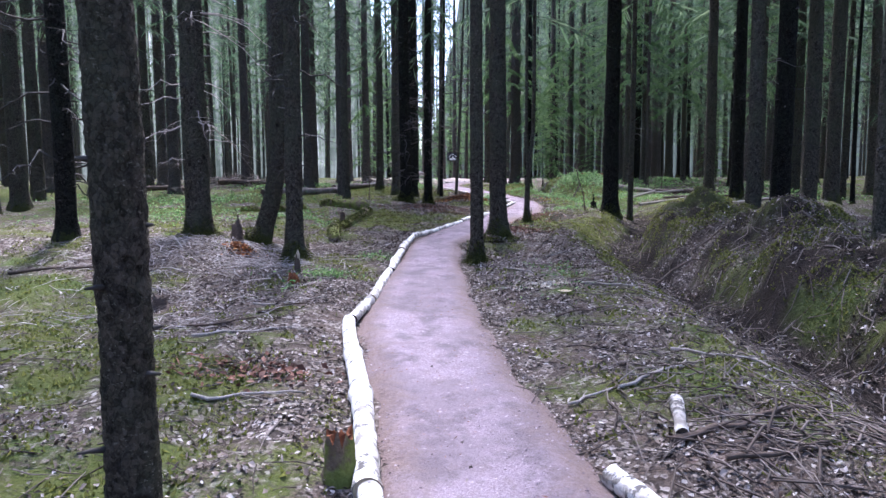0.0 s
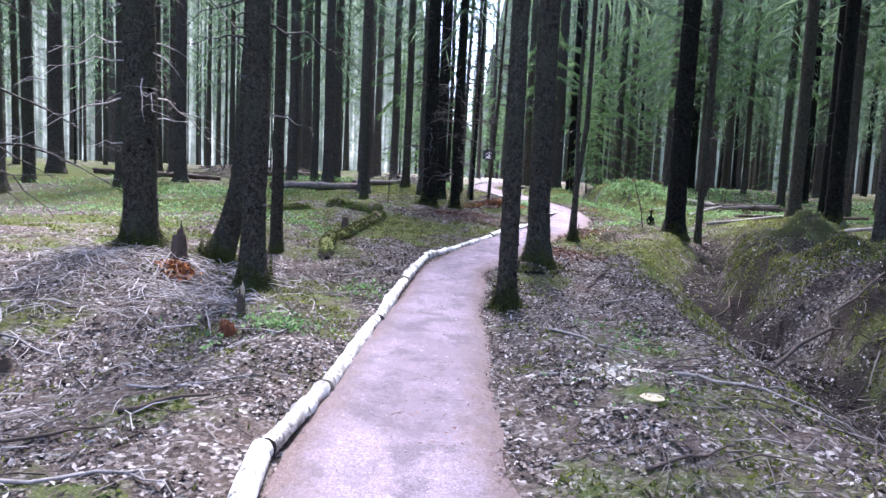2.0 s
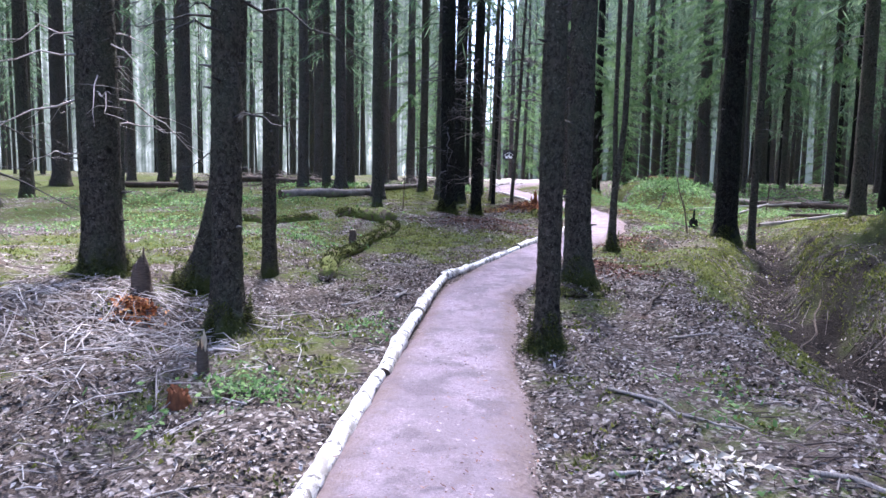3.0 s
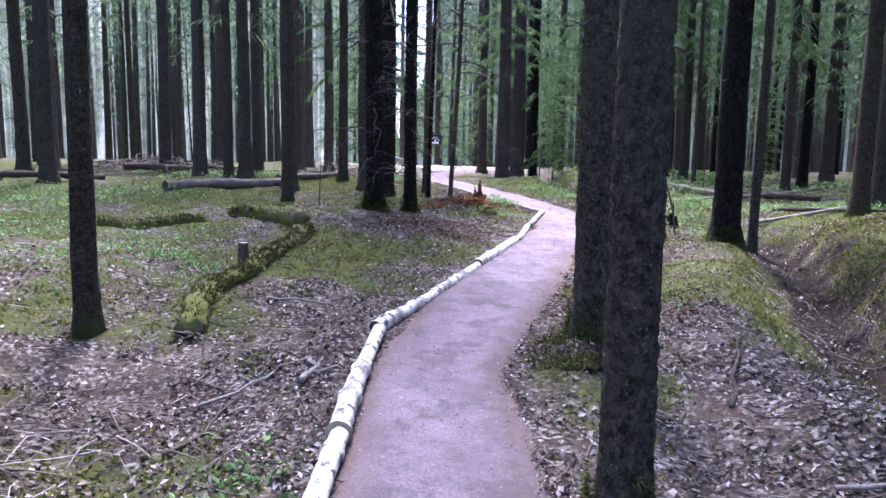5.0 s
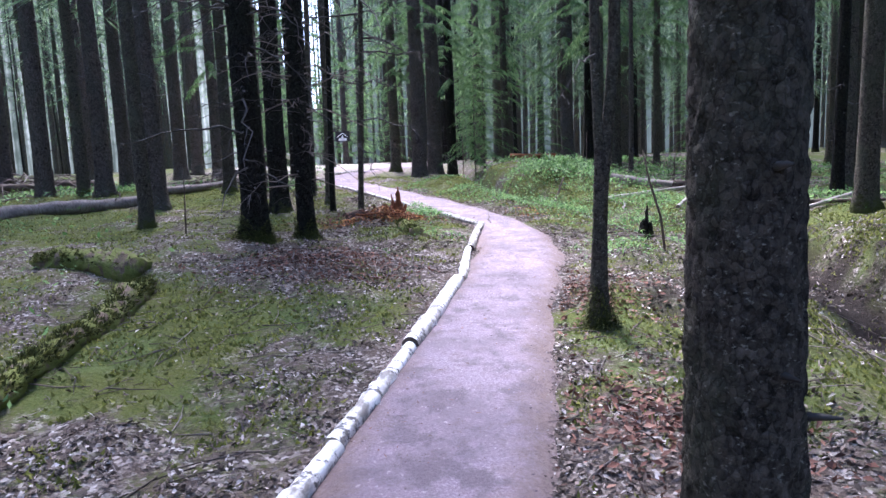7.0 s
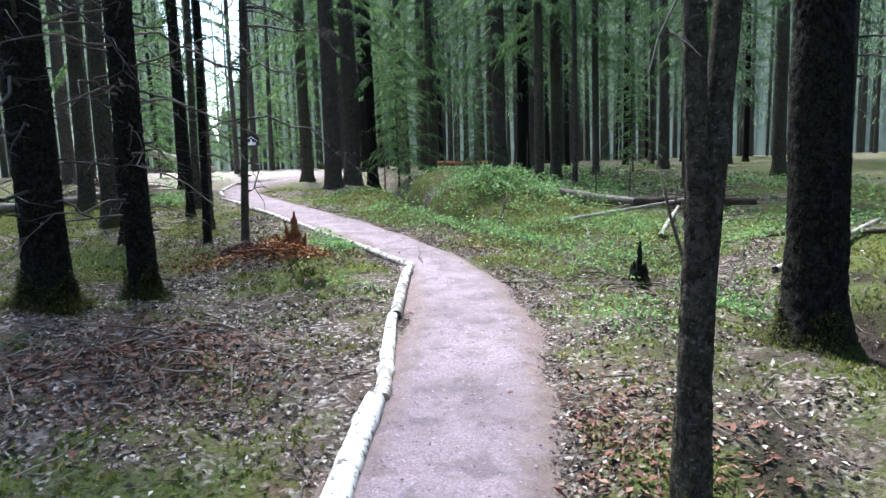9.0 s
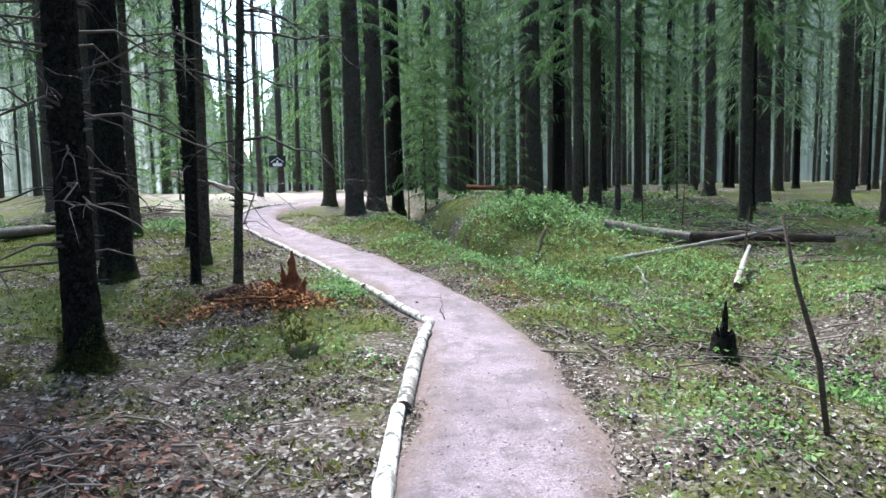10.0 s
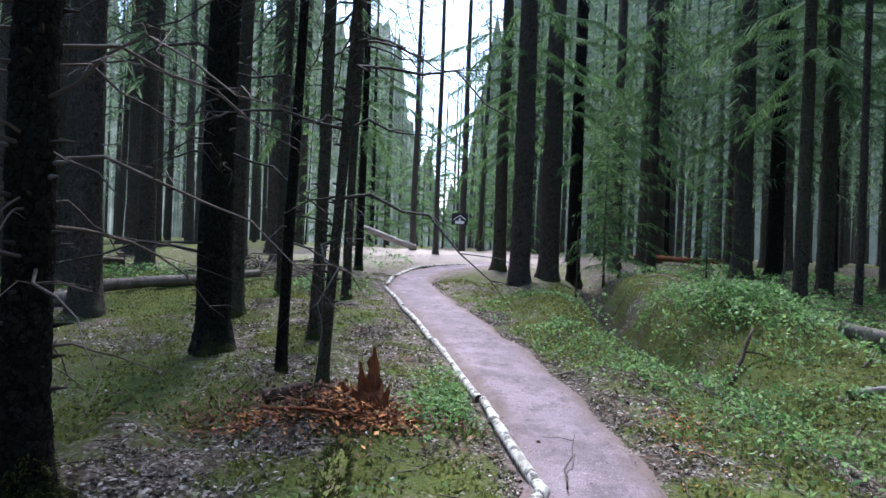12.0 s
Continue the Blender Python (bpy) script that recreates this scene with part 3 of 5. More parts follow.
        p = limb((0, 0, z), az, ln, 0.12 - 0.1 * (1 - f), 0.28 * (1 - f) + 0.05, 5, 0.03, r)
        heap.tube(p, np.linspace(0.012 + 0.006 * ln, 0.003, 5), 3, False)
        frond_strip(heap, p, width, max(3, int(per * (0.3 + ln / reach))), r, length, sag)
    return heap


CROWN_HEAPS = [crown_heap(low, 22, 2.6, 66, 24, 50 + k, 0.020, 0.45) for k, low in enumerate((4.5, 7.5, 6.0, 9.5))]
CROWNS = [h.mesh("crown", NEEDLES, False) for h in CROWN_HEAPS]
LOW_CROWNS = [crown_heap(low, 21, 2.3, 84, 34, 60 + k, 0.013, 0.42, 0.9).mesh("crown", NEEDLES, False) for k, low in enumerate((2.6, 3.4, 4.2))]
THIN_CROWNS = [crown_heap(low, 11, 1.3, 40, 34, 70 + k, 0.012, 0.34).mesh("crown", NEEDLES, False) for k, low in enumerate((3.2, 4.5))]
tree_no = 0


def spruce(x, y, dia, tall=21.0, lift=0.0, bend=(0.0, 0.0), sabre=(0.0, 0.0), dead=10, reach=0.9, low=1.2, material=None, label="", sides=18, flare=0.55, high=7.5, crown=True, own=False, twig=None, roots=0, spread=1.0, hang=False):
    """One spruce on the ground at x, y with its own trunk."""
    global tree_no
    tree_no += 1
    material = material or (BARK_DARK if tree_no % 3 == 0 else BARK)
    label = label or ("slender dark spruce with bare dead twigs" if dia < 0.2 else "tall spruce with grey scaly bark and bare lower branches")
    ob = thing("spruce_tree", (x, y, at(x, y)), label, "tree", "spruces of the wood")
    part("trunk", trunk_heap(dia / 2, tall, bend, sabre, sides, tree_no, flare, detail=4.0 if sides >= 24 else 1.0), material, ob)
    for k in range(roots):
        r = np.random.default_rng(900 + 10 * tree_no + k)
        az = 6.283 * k / roots + 0.5 * r.random()
        n = 7
        out = np.linspace(dia * 0.3, dia * 0.5 + 0.06 + 0.2 * r.random() ** 2, n)
        az = az + np.cumsum(r.normal(size=n) * 0.10)
        px, py = out * np.cos(az), out * np.sin(az)
        pz = height(x + px, y + py) - at(x, y) + np.linspace(dia * 0.3, -0.035, n)
        h = Heap()
        h.tube(np.stack([px, py, pz], -1), np.linspace(dia * 0.2, 0.02, n), 8, True, 0.08, k)
        part("root", h, material, ob, "mossy surface root")
    if dead:
        heaps, stubs = dead_branches(dia / 2, dead, low, high, reach, 100 + tree_no, (1.0 if twig else 1.4) if own else 1.2)
        for h in (*heaps, stubs):
            for piece in (h, *h.twigs):
                leaning(piece, bend, sabre)
        if own:
            for h in heaps:
                limb_ob = part("dead_branch", h, twig or DEAD_TWIG, ob, "bare brittle branch")
                for piece in h.twigs:
                    part("twig", piece, twig or DEAD_TWIG, limb_ob)
            part("stub_growth", stubs, DEAD_TWIG, ob, "short broken stubs")["kind"] = "stuff"
        else:
            part("dead_brush", join((*heaps, stubs)), DEAD_TWIG, ob, "bare brittle twigs")["kind"] = "stuff"
    if crown and dia > 0.13:
        me = THIN_CROWNS[tree_no % 2] if dia < 0.2 else LOW_CROWNS[tree_no % 3] if hang else CROWNS[tree_no % 4]
        c = part("crown", me, NEEDLES, ob, "drooping green needle boughs")
        s = tall / (11 if dia < 0.2 else 22)
        # spread resizes crowns, mostly out of view, to shade or open the ground
        wide = spread * (0.75 if dia < 0.2 else 0.7 + 0.9 * min(dia, 0.5))
        c.scale = (wide, wide, s if lift == 0 else s * 0.65)
        c.location = (bend[0] * tall * 0.6, bend[1] * tall * 0.6, lift)
        c.rotation_euler = (0, 0, tree_no * 1.3)
    return ob


# near the path, first stretch
spruce(-1.12, 2.2, 0.178, 18, dead=8, reach=0.4, low=1.9, label="slim spruce with grey bark close beside the path", sides=28)
spruce(-3.83, 10.05, 0.38, 23, spread=0.6, dead=28, reach=1.5, low=1.0, high=4.2, own=True, twig=BLEACHED, roots=6, label="thick old spruce with many bleached dead branches", sides=28, flare=0.4)
spruce(-2.92, 10.1, 0.28, 21, material=BARK, spread=0.6, sabre=(0.42, 0.1), dead=6, label="leaning spruce with a mossy curved trunk", sides=24)
spruce(-2.05, 8.92, 0.235, 21, spread=0.55, dead=16, reach=1.3, low=1.3, high=3.6, own=True, roots=6, label="rough-barked spruce with splayed mossy roots", sides=28, flare=0.9)
spruce(-2.6, 11.35, 0.165, 15, dead=12, reach=0.6)
spruce(-5.35, 9.1, 0.27, 22, spread=0.6, dead=34, reach=1.7, low=0.7, high=4.2, own=True)
spruce(-12.0, 18.2, 0.46, 22)
spruce(0.465, 8.95, 0.187, 20, bend=(0.004, 0.0), dead=8, reach=0.25, low=1.5, roots=6, label="spruce at the path edge with a mossy foot", sides=28)
spruce(0.96, 11.13, 0.285, 22, material=BARK, bend=(-0.004, 0.0), dead=12, reach=0.5, low=1.8, roots=6, label="spruce on a raised root plate beside the path", sides=28, flare=0.6)
# these two unseen crowns are widened to shade the ground beside the ditch
spruce(4.12, 15.75, 0.37, 23, spread=1.7, material=BARK_DARK, dead=12, roots=6, label="dark thick spruce on the lip of the ditch", sides=28, flare=0.7)
spruce(4.72, 16.1, 0.14, 13, spread=2.2, dead=14, reach=0.7)
# right of the ditch
# spread=1.7 widens the unseen crowns so that they darken the bank
for x, y, d in ((6.05, 11.5, 0.33), (7.4, 13.0, 0.29), (5.5, 11.4, 0.25), (7.4, 16.2, 0.30), (5.35, 7.8, 0.18), (9.2, 15.2, 0.32), (9.4, 20.4, 0.22), (7.2, 17.4, 0.28), (10.6, 21.6, 0.32)):
    spruce(x, y, d, 20 + 4 * rng.random(), dead=8, spread=1.7)
# left of the path, further on
# only the paler barks here, standing in for light from the left
for x, y, d in ((-16.5, 27.2, 0.6), (-15.2, 23.9, 0.22), (-7.0, 27.0, 0.40), (-6.2, 27.2, 0.29), (-5.6, 26.85, 0.40), (-3.75, 24.3, 0.40), (-3.2, 21.3, 0.24), (-1.8, 24.8, 0.30),
                (-2.6, 26.9, 0.30), (-4.0, 33.8, 0.40), (-5.45, 34.6, 0.48), (-6.07, 30.3, 0.40), (-5.5, 37.9, 0.44), (-10.2, 24.5, 0.42), (-9.0, 29.5, 0.4), (-12.6, 29.0, 0.45), (-8.4, 34.0, 0.5), (-13.5, 21.5, 0.35)):
    spruce(x, y, d, 20 + 4 * rng.random(), dead=10, reach=1.0, material=BARK_PINE if d > 0.38 else BARK)
spruce(-1.03, 18.05, 0.32, 22, material=BARK_DARK, dead=30, reach=1.7, low=0.8, high=4.5, own=True, bend=(-0.004, 0), roots=6, label="spruce with knobbly dark bark and a mossy foot", sides=24)
spruce(-0.43, 18.55, 0.225, 21, material=BARK_DARK, dead=46, reach=1.7, low=0.5, high=3.8, own=True, twig=TWIG, roots=6, label="spruce with long bare drooping branches", sides=28, bend=(0.006, 0))
spruce(-1.03, 22.25, 0.35, 23, dead=30, reach=1.9, own=True, low=0.7, high=5.5, label="thick dark spruce with bare branches", sides=24, material=BARK_DARK)
spruce(-0.04, 21.47, 0.105, 12, dead=20, reach=1.0, bend=(0.02, 0))
spruce(0.44, 21.08, 0.10, 13, dead=42, reach=2.2, bend=(0.045, 0.03), low=1.2, high=5.0, own=True)
spruce(-0.11, 22.95, 0.15, 14, dead=18, reach=1.0, bend=(0.015, 0))
spruce(-0.51, 24.7, 0.14, 14, dead=14, reach=1.0)
spruce(-1.8, 27.06, 0.18, 14, dead=12)
spruce(-0.52, 26.7, 0.16, 14, dead=12, bend=(0.02, 0))
spruce(-1.27, 32.0, 0.2, 16, dead=12)
# beside the mounds and beyond
spruce(2.73, 29.9, 0.45, 23, spread=0.5, dead=12, low=2.5, label="massive spruce with reddish grey bark", sides=24, material=BARK_PINE)
spruce(3.65, 32.4, 0.52, 24, spread=0.5, dead=12, low=2.5, label="massive spruce with reddish grey bark", sides=24, material=BARK_PINE)
for x, y, d in ((4.4, 33.2, 0.36), (2.41, 34.2, 0.38), (9.2, 34.0, 0.52), (10.4, 34.6, 0.45), (8.1, 28.4, 0.26), (9.3, 29.8, 0.32), (8.74, 27.6, 0.14), (11.96, 32.1, 0.24), (10.59, 25.5, 0.26),
                (14.5, 29.6, 0.45), (8.95, 41.6, 0.44), (7.6, 38.5, 0.4), (6.2, 36.5, 0.34), (6.9, 34.8, 0.3), (12.8, 36.5, 0.45), (5.3, 39.5, 0.4), (10.9, 39.2, 0.4), (13.4, 24.5, 0.4), (12.4, 27.6, 0.3)):
    spruce(x, y, d, 20 + 4 * rng.random(), dead=10, material=BARK_PINE if rng.random() < 0.3 else None, hang=x > 8.5, spread=0.55 if x < 8 else 1.0)
spruce(0.08, 41.5, 0.22, 20, lift=8.0, dead=5, material=BARK_PINE, label="slender reddish pine at the clearing")
spruce(0.95, 50.4, 0.36, 22, lift=8.0, dead=5, material=BARK_PINE, label="reddish pine that carries a sign board")
spruce(-1.3, 46.0, 0.3, 20, lift=8.0, dead=4, material=BARK_PINE, label="reddish pine at the clearing")

# a slim spruce that forks into two stems
fork = thing("spruce_tree", (1.86, 14.08, at(1.86, 14.08)), "slender spruce that forks into two stems", "tree", "spruces of the wood")
h = trunk_heap(0.068, 1.3, (0.012, 0), (0, 0), 20, 501, 0.4, 0.62, 4.0)
for k, (sx, wide) in enumerate(((-0.013, 0.036), (0.034, 0.045))):
    zs = np.concatenate([np.linspace(0.75, 1.6, 5), np.linspace(2, 15, 12)])
    h.tube(np.stack([0.008 * np.clip(zs, 0, 1.2) + sx * 3.4 * np.clip(zs - 0.9, 0, 1.2) / 1.2, 0.012 * np.sin(zs) * np.clip(zs - 0.9, 0, 1), zs], -1), wide * (1 - 0.045 * (zs - 1)), 14, True, 0.03, k)
part("trunk", h, BARK, fork)
for h in dead_branches(0.08, 16, 1.6, 6, 0.7, 333)[0]:
    limb_ob = part("dead_branch", h, DEAD_TWIG, fork, "bare brittle branch")
    for piece in h.twigs:
        part("twig", piece, DEAD_TWIG, limb_ob)
# unseen crown, made wide to throw shade right of the path
c = part("crown", THIN_CROWNS[0], NEEDLES, fork, "drooping green needle boughs")
c.scale = (1.9, 1.9, 1.35)

# young green spruces
young_mesh = crown_heap(0.35, 3.2, 1.1, 38, 46, 91, 0.007, 0.19, 0.8).mesh("crown", FRESH, False)


def young_spruce(x, y, scale, label="young spruce with light green needles"):
    ob = thing("young_spruce", (x, y, at(x, y)), label, "tree", "young spruces")
    part("trunk", trunk_heap(0.025 * scale, 3.1 * scale, sides=8, seed=3, top=0.1), BARK, ob)
    part("crown", young_mesh, FRESH, ob).scale = (scale, scale, scale)


for x, y, s in ((4.9, 31.5, 1.15), (5.6, 33.0, 1.5), (-2.6, 38.5, 1.2), (-4.6, 41, 1.5), (6.6, 41, 1.6), (14, 33, 1.2), (-2.0, 52, 1.8), (3.6, 47, 1.6), (-3.8, 54, 2.2), (-0.5, 58, 2.4), (2.2, 56, 2.0), (-2.4, 64, 3.0), (0.8, 66, 3.0), (2.8, 63, 2.6), (-5.5, 60, 3.0), (7.2, 31.0, 0.9)):
    young_spruce(x, y, s)

# low green boughs of the massive spruces
r0 = np.random.default_rng(17)
bough_meshes = []
for k in range(4):
    h = Heap()
    p = limb((0, 0, 0), 0, 1.9 + 0.3 * k, -0.05, 0.35, 6, 0.03, r0)
    h.tube(p, np.linspace(0.02, 0.004, 6), 4, False)
    frond_strip(h, p, 0.008, 420, r0, 0.2, 0.9)
    bough_meshes.append(h.mesh("bough", FRESH, False))
BOUGHED = ((2.73, 29.9, 4.4), (3.65, 32.4, 4.2), (8.1, 28.4, 4.6), (9.3, 29.8, 4.2), (10.59, 25.5, 4.4), (4.4, 33.2, 3.6), (2.41, 34.2, 3.4), (6.9, 34.8, 3.4), (6.2, 36.5, 3.2), (9.2, 34.0, 4.0), (-1.27, 32.0, 3.6), (-4.0, 33.8, 3.8), (11.96, 32.1, 4.0), (14.5, 29.6, 4.4), (13.4, 24.5, 4.6))
for ob in [o for o in scene.objects if o.name.startswith("spruce_tree")]:
    for bx, by, low in BOUGHED:
        if abs(ob.location.x - bx) + abs(ob.location.y - by) > 0.02:
            continue
        for k in range(10 if bx < 5 else 18):
            b = part("bough", bough_meshes[k % 4], FRESH, ob, "hanging light green bough")
            b.location = (0, 0, low + 0.27 * k)
            b.rotation_euler = (0, 0, 2.6 * k + ob.location.x)

# the wood around: copies of four spruces
forest = []
for k, (d, h, m) in enumerate(((0.38, 21, BARK), (0.28, 19, BARK), (0.44, 23, BARK_PINE), (0.18, 15, BARK), (0.11, 12, BARK_DARK))):
    forest.append((spruce(-20 - 2.5 * k, 15 + 3 * k, d, h, dead=16, reach=1.1, material=m, sides=12), d))
shaggy = [(spruce(-23 - 2.5 * k, 6 + 3 * k, d, h, dead=16, reach=1.1, material=m, sides=12, hang=True), d) for k, (d, h, m) in enumerate(((0.34, 21, BARK), (0.26, 19, BARK_DARK), (0.42, 23, BARK_PINE)))]
taken = [(o.location.x, o.location.y) for o in scene.objects if o.name.startswith("spruce_tree")]
r1 = np.random.default_rng(23)
copies = tries = 0
while copies < 212 and tries < 14000:
    tries += 1
    x, y = r1.uniform(-28, 32), r1.uniform(-18, 58)
    if -9.5 < x < (8.6 if y < 22 else 11.5) and -3 < y < 36:
        continue
    if -4.4 < x < 2.6 and y > 33:
        continue
    if abs(x - 0.8) < 3.0 and y < 0 or bell(x, y, 0.8, 43, 6.0, 8.5) > 0.3:
        continue
    if x < -9.5 and y > 12 and r1.random() < 0.4:
        continue
    if y < 6 and r1.random() < (0.15 if y > -3 else 0.65):
        continue
    if min((x - a) ** 2 + (y - b) ** 2 for a, b in taken) < 1.5 ** 2:
        continue
    taken.append((x, y))
    src, d = forest[r1.choice(5, p=[0.27, 0.25, 0.12, 0.2, 0.16])]
    if x > -7 and y > 27 and r1.random() < 0.75 or x > 8 and y > 18 and r1.random() < 0.4:
        src, d = shaggy[r1.choice(3)]
    s = r1.uniform(0.85, 1.15)
    copy_thing(src, pose(x, y, at(x, y), r1.normal() * 0.7, r1.normal() * 0.7, r1.uniform(0, 360)) @ Matrix.Diagonal((s, s, r1.uniform(0.9, 1.1), 1)))
    copies += 1

far = Heap()
far_green = Heap()
r2 = np.random.default_rng(29)
for k in range(95):
    a, dist = r2.uniform(-1.2, 1.2), r2.uniform(24, 52)
    x, y = 1 + dist * math.sin(a), 14 + dist * math.cos(a)
    if -4.6 < x < 1.2 or min((x - p) ** 2 + (y - q) ** 2 for p, q in taken) < 1.6 or bell(x, y, 0.8, 43, 6.0, 8.5) > 0.3 or (-9.5 < x < 11.5 and y < 38):
        continue
    taken.append((x, y))
    z, tall = at(x, y), r2.uniform(18, 23)
    far.tube([(x, y, z - 0.3), (x + r2.normal() * 0.1, y, z + tall * 0.5), (x, y, z + tall)], [r2.uniform(0.07, 0.2), 0.09, 0.03], 8, False)
    src = CROWN_HEAPS[k % 4]
    v = np.concatenate(src.v) * np.array([1, 1, tall / 22])
    cs, sn = math.cos(k), math.sin(k)
    far_green.add(np.stack([x + v[:, 0] * cs - v[:, 1] * sn, y + v[:, 0] * sn + v[:, 1] * cs, z + v[:, 2]], -1), src.f)
for k in range(430):
    a = r2.uniform(-1.25, 1.25) if k < 320 else r2.uniform(1.2, 5.1)
    dist = r2.uniform(50, 84) if k < 320 else r2.uniform(32, 80)
    x, y = 1 + dist * math.sin(a), 14 + dist * math.cos(a)
    if -4.6 < x < 1.2 and 30 < y < 75 or min((x - p) ** 2 + (y - q) ** 2 for p, q in taken) < 1.2 or bell(x, y, 0.8, 43, 6.0, 8.5) > 0.3 or (-9.5 < x < 11.5 and y < 40):
        continue
    if a < -0.12 and r2.random() < 0.2:
        continue
    z, tall = at(x, y), r2.uniform(17, 24)
    far.tube([(x, y, z - 0.3), (x + r2.normal() * 0.1, y, z + tall * 0.5), (x, y, z + tall)], [r2.uniform(0.1, 0.26), 0.13, 0.03], 6, False)
    m = 300
    f = r2.random(m)
    zz = z + tall * (0.14 + 0.86 * f if k % 4 == 0 else 0.30 + 0.70 * f)
    az, out = r2.random(m) * 6.283, (2.2 * (1 - f) ** 0.7 + 0.3) * r2.random(m) ** 0.6
    root = np.stack([x + out * np.cos(az), y + out * np.sin(az), zz - 0.3 * out], -1)
    way = np.stack([0.5 * np.cos(az), 0.5 * np.sin(az), -0.35 - 0.4 * r2.random(m)], -1) * r2.uniform(0.5, 1.1, (m, 1))
    w = np.stack([-np.sin(az), np.cos(az), 0.5 * r2.normal(size=m)], -1) * 0.045
    q = 4 * np.arange(m)
    far_green.add(np.stack([root, root + way * 0.5 + w, root + way, root + way * 0.5 - w], 1).reshape(-1, 3), np.stack([q, q + 1, q + 2, q + 3], -1).tolist())
solid("far_wood_trunks", far, BARK, (0, 0, 0), "distant dense spruce trunks fading into the wood", "trees", kind="stuff")
solid("far_wood_crowns", far_green, NEEDLES, (0, 0, 0), "distant dark green spruce boughs", "foliage", kind="stuff", smooth=False)

# glowing ring that stands in for haze and sky gaps beyond the wood
ring = Heap()
th = np.linspace(0, 2 * np.pi, 721)[:-1]
bearing = np.degrees(np.angle(np.exp(1j * (np.pi / 2 - th))))
crest = np.interp(bearing, [-180, -70, -25, -10, -7, -5, -1.2, 0.8, 8, 60, 180], [24, 36, 36, 32, 28, 9, 9, 30, 42, 46, 24]) + 12 * fbm(th * 60, th * 0, 1.0, 4, 4.0) + 5 * np.random.default_rng(5).random(720)
ring.add(np.concatenate([np.stack([1 + 96 * np.cos(th), 14 + 96 * np.sin(th), z], -1) for z in (np.full(720, -6.0), crest)]), [(j, (j + 1) % 720, 720 + (j + 1) % 720, 720 + j) for j in range(720)])
haze = Nodes("glowing_haze", 1.0, 0.0)
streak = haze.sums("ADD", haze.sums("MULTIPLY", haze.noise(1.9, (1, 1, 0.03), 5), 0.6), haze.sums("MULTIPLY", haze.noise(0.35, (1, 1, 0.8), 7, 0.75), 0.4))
# emission painted brighter with sky glimpses on the left, dimmer on the right
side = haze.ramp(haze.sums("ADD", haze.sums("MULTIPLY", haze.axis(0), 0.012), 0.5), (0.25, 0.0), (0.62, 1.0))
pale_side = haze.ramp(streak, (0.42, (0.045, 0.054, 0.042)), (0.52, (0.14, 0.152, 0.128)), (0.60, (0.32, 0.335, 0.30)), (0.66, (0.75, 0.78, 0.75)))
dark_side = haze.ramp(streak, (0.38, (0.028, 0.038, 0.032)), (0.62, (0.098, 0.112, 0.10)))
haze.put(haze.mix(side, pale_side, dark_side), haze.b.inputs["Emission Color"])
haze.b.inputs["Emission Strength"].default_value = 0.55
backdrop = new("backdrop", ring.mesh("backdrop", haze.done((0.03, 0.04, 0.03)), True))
tagged(backdrop, "glowing backdrop painted with pale green haze behind the wood", "backdrop", kind="structure")

# ---- birch edging ----
EDGE = [(0.42, -1.6, 0.06), (0.0, 0.75, 0.06), (-0.34, 2.72, 0.062), (-0.83, 5.64, 0.066), (-0.76, 6.5, 0.058), (-0.67, 8.15, 0.06), (-0.62, 9.75, 0.06), (-0.56, 11.5, 0.062), (-0.12, 12.6, 0.062),
        (0.39, 13.85, 0.058), (1.13, 15.75, 0.075), (1.58, 17.35, 0.055), (2.17, 19.15, 0.058), (1.83, 20.95, 0.043), (1.24, 23.4, 0.04), (0.55, 26.0, 0.042), (-0.1, 28.7, 0.042), (-0.2, 30.8, 0.055), (0.1, 33.8, 0.05), (1.4, 36.0, 0.05)]


def edging_log(a, b, radius, seed, material, label):
    r = np.random.default_rng(seed)
    pa, pb = Vector((a[0], a[1], at(a[0], a[1]) + radius * 0.75)), Vector((b[0], b[1], at(b[0], b[1]) + radius * 0.75))
    length = (pb - pa).length - 0.015
    n = 30
    t = np.linspace(0, length, n)
    rad = radius * (1 + 0.05 * np.sin(t * 3.1 + seed) + 0.02 * r.normal(size=n)) * np.linspace(1.05, 0.95, n)
    for _ in range(3):
        rad += radius * 0.3 * np.exp(-((t - r.random() * length) / 0.035) ** 2)
    pts = np.stack([t, 0.018 * np.sin(t * 1.9 + seed), 0.012 * np.sin(t * 1.4 + 2 * seed)], -1)
    pts[0, 1:] = pts[1, 1:]
    h = Heap()
    h.tube(pts, rad, 16, False, 0.03, seed)
    ob = new("birch_log")
    x = (pb - pa).normalized()
    yv = Vector((0, 0, 1)).cross(x).normalized()
    ob.matrix_world = Matrix((x, yv, x.cross(yv))).transposed().to_4x4()
    ob.location = pa
    tagged(ob, label, "log", "logs edging the path")
    part("bark", h, material, ob)
    for name, i, s in (("cut_end", 0, 1), ("cut_end", n - 1, -1)):
        e = Heap()
        p = pts[i]
        th = np.arange(16) * 2 * np.pi / 16
        ring = np.stack([np.full(16, p[0] + 0.004 * s), p[1] + rad[i] * 0.97 * np.cos(th), p[2] + rad[i] * 0.97 * np.sin(th)], -1)
        e.add(np.concatenate([ring, [[p[0] + 0.002 * s, p[1], p[2]]]]), [(j, (j + 1) % 16, 16) for j in range(16)])
        part(name, e, PALE_WOOD if seed % 2 else DARK_WOOD, ob, "darkened sawn end", False)
    return ob


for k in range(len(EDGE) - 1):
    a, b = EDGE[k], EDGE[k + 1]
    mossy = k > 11
